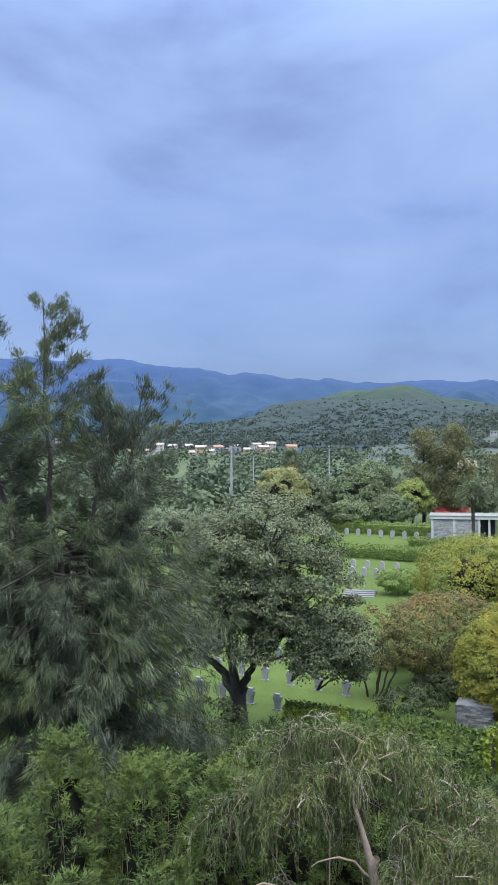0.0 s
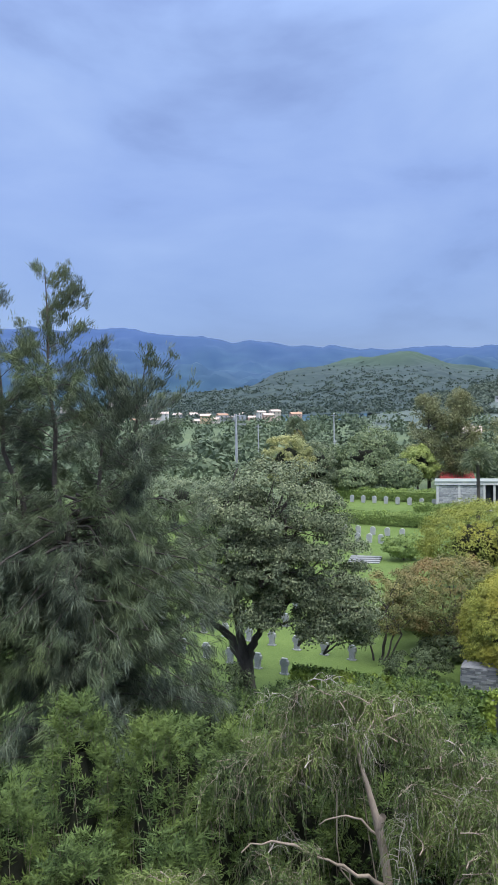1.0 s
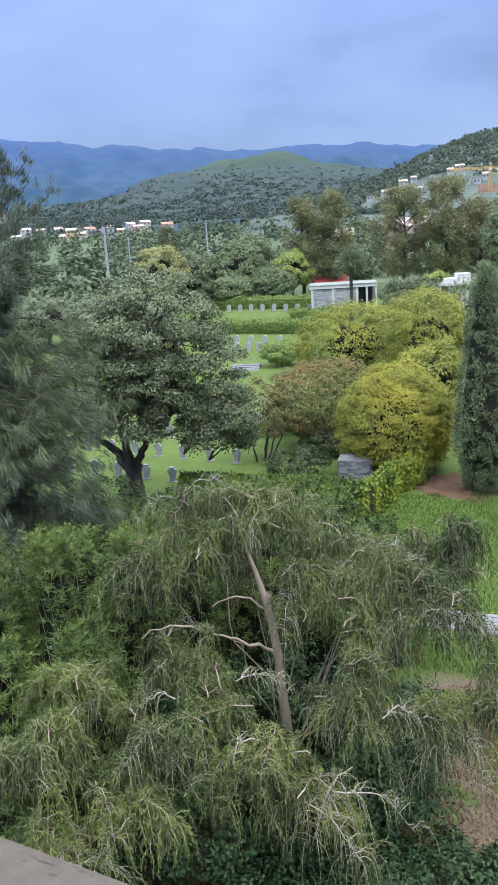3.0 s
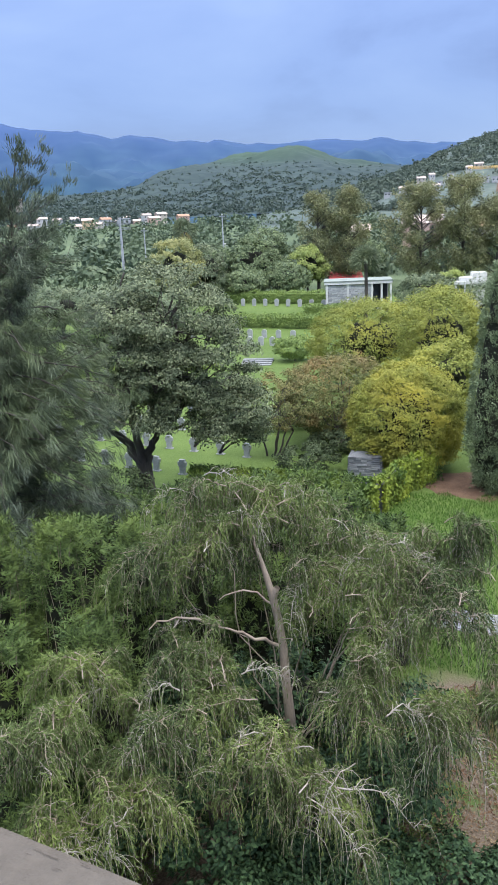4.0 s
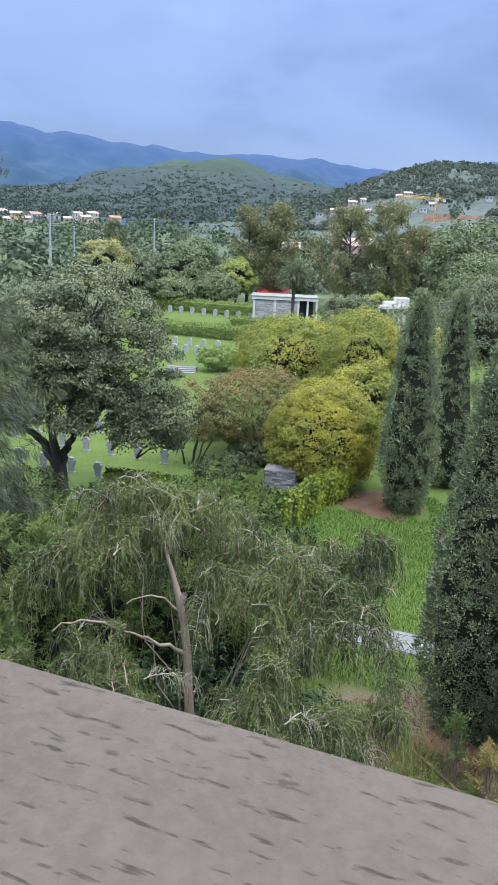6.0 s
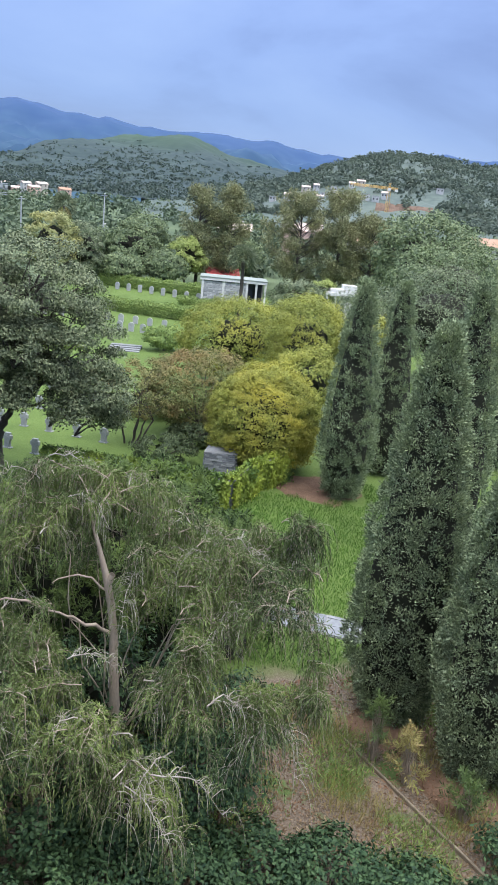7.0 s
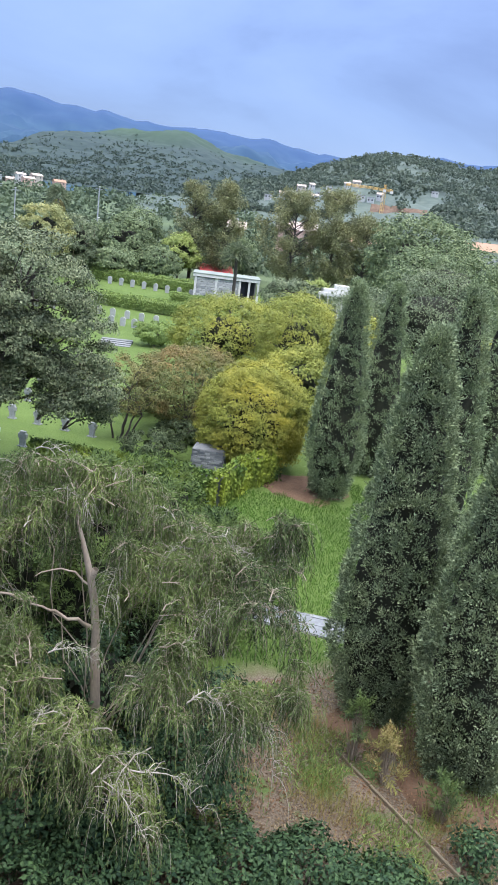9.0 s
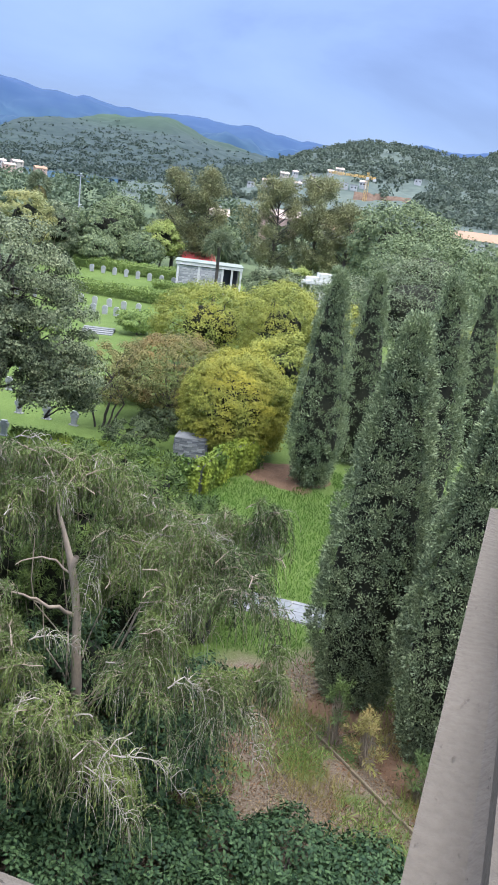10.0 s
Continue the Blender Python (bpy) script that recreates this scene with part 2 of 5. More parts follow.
def ground_mat():
    """Lawn beyond the path, bare litter-strewn earth and weeds near the building, scrub far out."""
    m, n, l, b = material("ground", 0.95)
    tcn, sp = n.new("ShaderNodeTexCoord"), n.new("ShaderNodeSeparateXYZ")
    l.new(tcn.outputs["Object"], sp.inputs[0])
    fine, mid = noise_tex(n, l, 9.0, 5.0), noise_tex(n, l, 0.45, 4.0)
    grass = mixrgb(n, l, sharpen(n, l, mid, 0.3, 0.7), (0.078, 0.124, 0.026), (0.112, 0.165, 0.040))
    grass = mixrgb(n, l, sharpen(n, l, fine, 0.3, 0.7), mixrgb(n, l, 1.0, grass, (0.7, 0.75, 0.7), "MULTIPLY"), grass)
    soil = mixrgb(n, l, sharpen(n, l, noise_tex(n, l, 1.3, 4.0), 0.35, 0.65), (0.065, 0.046, 0.034), (0.125, 0.092, 0.068))
    soil = mixrgb(n, l, sharpen(n, l, noise_tex(n, l, 22.0, 4.0), 0.4, 0.7), soil, (0.21, 0.175, 0.135))
    weeds = mixrgb(n, l, sharpen(n, l, noise_tex(n, l, 0.9, 4.0), 0.52, 0.62), soil, (0.085, 0.13, 0.04))
    wob = n.new("ShaderNodeMath")
    wob.operation = "MULTIPLY_ADD"
    l.new(noise_tex(n, l, 0.5, 4.0), wob.inputs[0])
    wob.inputs[1].default_value = 3.0
    l.new(sp.outputs["Y"], wob.inputs[2])
    col = mixrgb(n, l, sharpen(n, l, wob.outputs[0], 19.3, 20.3), weeds, grass)
    scrub = mixrgb(n, l, sharpen(n, l, noise_tex(n, l, 0.03, 5.0), 0.35, 0.65), (0.055, 0.085, 0.045), (0.105, 0.14, 0.07))
    col = mixrgb(n, l, sharpen(n, l, sp.outputs["Y"], 118.0, 135.0), col, scrub)
    l.new(col, b.inputs["Base Color"])
    bump(n, l, b, fine, 0.8, 0.05)
    return m


M_GROUND = ground_mat()


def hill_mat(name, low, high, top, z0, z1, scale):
    """Maquis: speckled bushes, paler open slopes towards the top; the tones include distance haze."""
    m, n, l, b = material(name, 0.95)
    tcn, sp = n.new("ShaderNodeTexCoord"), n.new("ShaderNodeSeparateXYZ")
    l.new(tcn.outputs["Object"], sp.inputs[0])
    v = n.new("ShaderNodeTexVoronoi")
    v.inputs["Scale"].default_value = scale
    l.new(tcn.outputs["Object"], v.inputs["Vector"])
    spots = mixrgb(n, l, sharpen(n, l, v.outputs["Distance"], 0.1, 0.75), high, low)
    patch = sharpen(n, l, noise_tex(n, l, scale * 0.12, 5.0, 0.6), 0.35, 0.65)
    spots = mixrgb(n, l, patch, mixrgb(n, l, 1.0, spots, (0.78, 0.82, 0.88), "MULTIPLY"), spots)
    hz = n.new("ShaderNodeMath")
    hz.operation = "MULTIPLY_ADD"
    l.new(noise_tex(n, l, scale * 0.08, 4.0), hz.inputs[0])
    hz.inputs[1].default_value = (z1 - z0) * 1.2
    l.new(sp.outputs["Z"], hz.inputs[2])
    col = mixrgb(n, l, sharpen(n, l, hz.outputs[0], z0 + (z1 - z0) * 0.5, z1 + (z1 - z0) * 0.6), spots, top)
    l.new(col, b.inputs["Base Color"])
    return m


# The blue-grey cast of both hills is haze mixed into their colours.
M_HILL = hill_mat("hill_maquis_haze", (0.026, 0.046, 0.048), (0.042, 0.066, 0.062), (0.036, 0.070, 0.042), 104, 160, 0.085)
M_RHILL = hill_mat("hill_wood_haze", (0.070, 0.096, 0.086), (0.110, 0.136, 0.114), (0.085, 0.112, 0.090), 80, 160, 0.14)
# Saturated blue is distance haze painted into the mountain's base colour.
M_MOUNT = hill_mat("mountain_haze_blue", (0.013, 0.048, 0.088), (0.034, 0.082, 0.118), (0.028, 0.066, 0.168), 150, 480, 0.012)


# ---- mesh helpers ----
def mesh_of(name, V, F, mat, smooth=False):
    """A mesh from arrays of vertices and quads."""
    V, F = np.asarray(V, dtype=np.float32), np.asarray(F, dtype=np.int32)
    me = bpy.data.meshes.new(name)
    me.vertices.add(len(V))
    me.vertices.foreach_set("co", V.ravel())
    k = F.shape[1]
    me.loops.add(F.size)
    me.loops.foreach_set("vertex_index", F.ravel())
    me.polygons.add(len(F))
    me.polygons.foreach_set("loop_start", np.arange(0, F.size, k, dtype=np.int32))
    me.update(calc_edges=True)
    if smooth:
        me.polygons.foreach_set("use_smooth", np.ones(len(F), dtype=bool))
    me.materials.append(mat)
    return me


def part_of(name, me, parent, label="", at=None):
    ob = new(name, me)
    ob.parent = parent
    if at is not None:
        ob.matrix_basis = at
    return tagged(ob, label)


def part(name, bm, mat, parent, label=""):
    me = bpy.data.meshes.new(name)
    bm.to_mesh(me)
    bm.free()
    me.materials.append(mat)
    return part_of(name, me, parent, label)


def thing(name, at, label, category, group="", kind=""):
    ob = new(name)
    ob.empty_display_size = 0.3
    ob.matrix_basis = at
    return tagged(ob, label, category, group, kind)


def box_bm(x0, x1, y0, y1, z0, z1, bevel=0.0, bm=None, segs=2):
    b = bmesh.new()
    r = bmesh.ops.create_cube(b, size=1.0, matrix=Matrix.Translation(((x0 + x1) / 2, (y0 + y1) / 2, (z0 + z1) / 2)) @ Matrix.Diagonal((x1 - x0, y1 - y0, z1 - z0, 1)))
    if bevel:
        bmesh.ops.bevel(b, geom=list(b.edges), offset=bevel, segments=segs, affect="EDGES")
    if bm is None:
        return b
    tmp = bpy.data.meshes.new("tmp")
    b.to_mesh(tmp)
    b.free()
    bm.from_mesh(tmp)
    bpy.data.meshes.remove(tmp)
    return bm


def unit(a):
    return a / np.maximum(np.linalg.norm(a, axis=-1, keepdims=True), 1e-9)


def sphere_dirs(rng, n):
    return unit(rng.normal(size=(n, 3)))


class Soup:
    """Collects quads."""

    def __init__(self):
        self.v, self.f, self.n = [], [], 0

    def add(self, V, F):
        self.v.append(np.asarray(V, dtype=np.float32))
        self.f.append(np.asarray(F) + self.n)
        self.n += len(V)

    def leaves(self, P, D, L, W, rng, face=None):
        """Rhombic leaves at P along D; face: the way that their blades turn to, more or less."""
        n = len(P)
        L, W = np.broadcast_to(L, (n,))[:, None], np.broadcast_to(W, (n,))[:, None]
        D = unit(D)
        S = unit(np.cross(D, sphere_dirs(rng, n) * (1.0 if face is None else 0.55) + (0 if face is None else face)))
        N = np.cross(D, S)
        mid = P + D * L * 0.45 + N * L * 0.06
        V = np.stack([P, mid + S * W / 2, P + D * L, mid - S * W / 2], 1).reshape(-1, 3)
        self.add(V, np.arange(4 * n).reshape(-1, 4))

    def strands(self, P, D, L, W, sag, rng):
        """Thin ribbons of two bends that sag."""
        n = len(P)
        L, W = np.broadcast_to(L, (n,))[:, None], np.broadcast_to(W, (n,))[:, None]
        D = unit(D)
        S = unit(np.cross(D, sphere_dirs(rng, n))) * W / 2
        D2 = unit(D + np.array([0, 0, -sag]))
        p1 = P + D * L * 0.5
        p2 = p1 + D2 * L * 0.5
        V = np.stack([P + S, P - S, p1 + S, p1 - S, p2 + S * 0.25, p2 - S * 0.25], 1).reshape(-1, 3)
        i = np.arange(n)[:, None] * 6
        self.add(V, np.concatenate([i + np.array([[0, 1, 3, 2]]), i + np.array([[2, 3, 5, 4]])]))

    def tube(self, pts, radii, sides=6):
        pts = np.asarray(pts, dtype=float)
        n = len(pts)
        radii = np.broadcast_to(radii, (n,))
        T = unit(np.gradient(pts, axis=0))
        ref = np.array([0.31, 0.95, 0.05]) if abs(T[0][2]) > 0.6 else np.array([0.0, 0.05, 1.0])
        A = unit(np.cross(T, ref))
        B = np.cross(T, A)
        a = np.linspace(0, 2 * np.pi, sides, endpoint=False)
        V = (pts[:, None] + radii[:, None, None] * (np.cos(a)[None, :, None] * A[:, None] + np.sin(a)[None, :, None] * B[:, None])).reshape(-1, 3)
        F = [(i * sides + j, i * sides + (j + 1) % sides, (i + 1) * sides + (j + 1) % sides, (i + 1) * sides + j) for i in range(n - 1) for j in range(sides)]
        self.add(V, np.array(F))

    def mesh(self, name, mat, smooth=False):
        return mesh_of(name, np.concatenate(self.v), np.concatenate(self.f), mat, smooth)


def curve_pts(a, b, rise, rng, n=6, wob=0.06):
    """A bent line from a to b, bowed up by rise."""
    a, b = np.array(a, float), np.array(b, float)
    t = np.linspace(0, 1, n)[:, None]
    p = a + (b - a) * t
    p[:, 2:] += rise * 4 * t * (1 - t)
    p[1:-1] += rng.normal(size=(n - 2, 3)) * wob * np.linalg.norm(b - a) * 0.5
    return p


def terrain(x, y):
    """The height of the land: flat garden, a low rise at the terraces, then the valley's slow climb."""
    r = math.hypot(x, y)
    s = min(max((r - 88) / 26, 0), 1)
    z = 1.4 * s * s * (3 - 2 * s)
    if r > 125:
        z += (min(r, 650) - 125) * 0.034
    return z


# ---- the land ----
def polar_sheet(name, az0, az1, naz, radii, height, mat, label, category):
    az = np.radians(np.linspace(az0, az1, naz))
    R, A = np.meshgrid(radii, az, indexing="ij")
    X, Y = R * np.sin(A), R * np.cos(A)
    Z = np.array([[height(x, y, math.degrees(a), r) for x, y, a, r in zip(*row)] for row in zip(X, Y, A, R)])
    V = np.stack([X, Y, Z], -1).reshape(-1, 3)
    i, j = np.meshgrid(np.arange(len(radii) - 1), np.arange(naz - 1), indexing="ij")
    k = (i * naz + j).ravel()
    F = np.stack([k, k + naz, k + naz + 1, k + 1], 1)
    ob = new(name, mesh_of(name, V, F, mat, True))
    return tagged(ob, label, category, kind="structure")


def relief(x, y, z, s, octaves=5):
    return noise.fractal(Vector((x * s, y * s, z)), 0.9, 2.1, octaves)


polar_sheet("ground", -180, 180, 145, np.concatenate([[0.05], np.geomspace(3, 4600, 46)]),
            lambda x, y, a, r: terrain(x, y) + (relief(x, y, 0.3, 0.004) * 1.2 if r > 260 else 0),
            M_GROUND, "grassy garden ground running out to a wooded valley", "ground")


def green_hill(x, y, a, r):
    c, n = math.cos(radians(9.0)), math.sin(radians(9.0))
    u, v = x * c - y * n, x * n + y * c - 1600
    base = 15 + 14 * min(max((r - 620) / 330, 0), 1)
    body = 117 * math.exp(-((u / 240) ** 2 + (v / 430) ** 2) / 2) + 7 * math.exp(-(((u + 40) / 38) ** 2 + (v / 120) ** 2) / 2)
    gully = 7 * math.sin(u * 0.035 + 1.5 * noise.noise(Vector((v * 0.006, 2.0, 0)))) * math.exp(-((v + 330) / 260) ** 2)
    return base + body + gully + (relief(x, y, 1.7, 0.006) * 8 + relief(x, y, 4.2, 0.04, 3) * 3.0) * min(max((r - 620) / 300, 0), 1)


def right_hill(x, y, a, r):
    cx, cy = 1000 * math.sin(radians(25.8)), 1000 * math.cos(radians(25.8))
    dx, dy = x - cx, y - cy
    c, s = math.cos(radians(25.8)), math.sin(radians(25.8))
    u, v = (dx * c - dy * s) / 112, (dx * s + dy * c) / 290
    far = 105 * math.exp(-(((a - 37) / 4.5) ** 2) - ((r - 1100) / 300) ** 2)
    return 6.5 + (r - 360) * 0.0285 + 78 * math.exp(-(u * u + v * v) / 2) + far + (relief(x, y, 2.9, 0.009) * 6 + relief(x, y, 5.2, 0.07, 3) * 2.2) * min(max((r - 360) / 200, 0), 1)


def mountain(x, y, a, r):
    ridge = 390 + 130 * math.exp(-(((a + 13) / 14) ** 2)) + 14 * math.exp(-(((a - 12.3) / 1.5) ** 2)) - 52 * math.exp(-(((a - 23) / 4.0) ** 2)) + 25 * math.exp(-(((a - 28.3) / 1.6) ** 2))
    ridge += 20 * noise.fractal(Vector((a * 0.34, 0.5, 3.0)), 0.8, 2.1, 6)
    t = min(max((r - 2100) / 1800, 0), 1)
    return 20 + (ridge - 20) * (t ** 1.25) + relief(x, y, 7.7, 0.0022) * 190 * t * (1 - t) * 2.4


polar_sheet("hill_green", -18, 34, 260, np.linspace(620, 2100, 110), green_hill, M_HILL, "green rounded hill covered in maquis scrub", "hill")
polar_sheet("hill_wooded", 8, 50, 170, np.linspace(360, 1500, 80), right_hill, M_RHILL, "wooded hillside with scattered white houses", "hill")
polar_sheet("mountain_backdrop", -50, 62, 260, np.linspace(2000, 4300, 44), mountain, M_MOUNT, "distant mountain range below the clouds, blue haze painted in", "mountain")


# ---- trees ----
def crown_points(rng, center, radii, clumps, n, size, low=-0.75, flat=0.0):
    """Leaf places and directions on many overlapping clumps that fill an ellipsoid's shell."""
    i = np.arange(clumps)
    zz = 1 - (i + 0.5) / clumps * (1 - max(low, -1.0))
    aa = i * 2.39996 + rng.uniform(0, 6.3)
    d = np.stack([np.sqrt(1 - zz * zz) * np.cos(aa), np.sqrt(1 - zz * zz) * np.sin(aa), zz], 1)
    d = unit(d + rng.normal(size=d.shape) * 0.9 / math.sqrt(clumps))
    k = rng.uniform(0.88 if clumps > 250 else 0.80, 1.03, len(d))
    C = np.array(center) + d * np.array(radii) * k[:, None] * (1 - 0.55 * size / max(radii))
    s = size * rng.uniform(0.6, 1.25, len(d))
    who = rng.integers(0, len(d), n)
    o = sphere_dirs(rng, n)
    o[:, 2] = np.where(o[:, 2] < -0.2, -o[:, 2] * rng.uniform(-0.6, 1, n), o[:, 2])
    o = unit(o)
    P = C[who] + o * (s[who] * rng.uniform(0.55, 1.08, n))[:, None] * np.array([1, 1, 0.8])
    out = unit(o * 0.6 + unit((P - np.array(center)) / np.array(radii)) * 0.6 + np.array([0, 0, 0.25]))
    D = rng.normal(size=(n, 3))
    D = unit(D - out * (D * out).sum(1, keepdims=True) * 0.8) + out * 0.15 + np.array([0, 0, -0.15])
    return P, np.concatenate([D, out], 1), C


def tree(name, base, center, radii, mat, seed, label, leaves=9000, leaf=(0.3, 0.16), clumps=40, size=None, trunk=0.18, bark=None,
         stems=1, limbs=9, low=-0.75, sag=0.0, category="tree", group="", core=True):
    """A tree: tapered trunk with limbs that reach into a crown of leaf clumps. center is relative to the base."""
    rng = np.random.default_rng(seed)
    size = size or min(radii) * 0.36
    top = thing(name, Matrix.Translation(base), label, category, group)
    P, D, C = crown_points(rng, center, radii, clumps, leaves, size, low)
    keep = P[:, 2] > 0.12
    P, D = P[keep], D[keep]
    D[:, 2] -= sag
    s = Soup()
    s.leaves(P, D[:, :3], leaf[0] * rng.uniform(0.7, 1.3, len(P)), leaf[1] * rng.uniform(0.7, 1.3, len(P)), rng, D[:, 3:])
    # Near-black inner body puts shade between the leaf clumps.
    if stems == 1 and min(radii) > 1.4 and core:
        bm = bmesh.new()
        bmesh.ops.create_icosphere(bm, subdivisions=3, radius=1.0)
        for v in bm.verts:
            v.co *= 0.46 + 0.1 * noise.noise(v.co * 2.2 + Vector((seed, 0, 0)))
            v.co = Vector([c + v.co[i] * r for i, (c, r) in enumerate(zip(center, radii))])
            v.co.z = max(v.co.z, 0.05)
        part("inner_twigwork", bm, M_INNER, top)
    zf = max(center[2] - radii[2] * 0.75, 0.35)
    for k in range(stems):
        w = Soup()
        off = rng.normal(size=2) * (0.25 if stems > 1 else 0.0)
        fork = np.array([center[0] * 0.5 + off[0] * 1.6, center[1] * 0.5 + off[1] * 1.6, zf])
        w.tube(curve_pts((off[0] * 0.6, off[1] * 0.6, -0.1), fork, 0, rng, 5, 0.05), np.linspace(trunk * 1.25, trunk * 0.8, 5), 8)
        for c in C[rng.integers(0, len(C), max(limbs // stems, 2))]:
            w.tube(curve_pts(fork, c, 0.1 * radii[2], rng, 6, 0.1), np.linspace(trunk * 0.62, trunk * 0.1, 6), 5)
        part_of("trunk" if stems == 1 else "stem", w.mesh("trunk", bark or M_BARK, True), top)
    part_of("crown", s.mesh("crown", mat), top)
    return top


def cypress(base, height, radius, seed, n, label, fine=1.0):
    """A tall spindle of upright sprays in ridges and hollows."""
    rng = np.random.default_rng(seed)
    top = thing("cypress_tree", Matrix.Translation(base), label, "cypress tree", "garden cypresses")
    lobe = rng.uniform(0, 6.3, 6)

    def prof(u, ang=None):
        r = radius * np.clip((u + 0.10) / 0.32, 0, 1) ** 0.5 * np.clip(1 - np.maximum(u - 0.36, 0) / 0.655, 0.0, 1) ** 0.64
        if ang is not None:
            r = r * (1 + 0.05 * np.sin(3 * ang + lobe[0] + 5 * u) + 0.05 * np.sin(7 * ang + lobe[1] - 9 * u) + 0.04 * np.sin(22 * u + lobe[2] + 2 * ang))
        return r

    per = 50
    m = n // per
    t = rng.uniform(0.012, 1, m) ** 1.22
    ang = rng.uniform(0, 2 * np.pi, m)
    rr = prof(t, ang) * rng.uniform(0.86, 1.0, m)
    C = np.stack([rr * np.cos(ang), rr * np.sin(ang), t * height], 1)
    knob = fine * 0.165 * rng.uniform(0.6, 1.35, m)
    out = np.repeat(unit(C * np.array([1, 1, 0])), per, 0)
    D = unit(out * 0.55 + np.array([0, 0, 0.75]) + rng.normal(size=(m * per, 3)) * 0.55)
    size = np.repeat(knob, per)
    P = np.repeat(C, per, 0) + D * (size * rng.uniform(0.15, 1.0, m * per))[:, None] * np.array([1, 1, 1.35])
    P[:, 2] = np.clip(P[:, 2], 0.1, height * 1.02)
    s = Soup()
    s.leaves(P, D, size * rng.uniform(0.25, 0.55, m * per), size * rng.uniform(0.13, 0.22, m * per), rng, out * 0.3)
    hh = np.linspace(0.05, 0.97, 14)
    w = Soup()
    w.tube(np.stack([0 * hh, 0 * hh, hh * height - 0.2], 1), 0.16 * (1.05 - hh), 7)
    # Solid core whose dark colour stands for depth shade between the sprays.
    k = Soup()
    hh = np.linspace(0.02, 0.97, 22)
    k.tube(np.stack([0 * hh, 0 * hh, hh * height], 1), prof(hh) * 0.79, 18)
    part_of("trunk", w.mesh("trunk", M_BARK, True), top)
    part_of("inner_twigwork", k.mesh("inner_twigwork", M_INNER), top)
    part_of("crown", s.mesh("crown", M_CYP), top)


cypress((14.75, 32.5, 0), 9.85, 1.22, 11, 50000, "slender dark green cypress on bare brown soil", 1.35)
cypress((18.4, 36.0, 0), 9.7, 1.3, 12, 36000, "dark cypress standing behind the others on the lawn", 1.35)
cypress((16.1, 25.3, 0), 10.5, 1.25, 13, 50000, "narrow grey-green cypress rising behind a broader one", 1.35)
cypress((9.62, 16.2, 0), 9.95, 1.30, 14, 125000, "broad dense dark cypress beside the garden path")
cypress((10.72, 13.6, 0), 9.3, 1.34, 15, 125000, "dense dark cypress on reddish bare earth near the building")
cypress((25.75, 37.1, 0), 10.0, 1.35, 16, 32000, "dark cypress at the far edge of the lawn", 1.35)


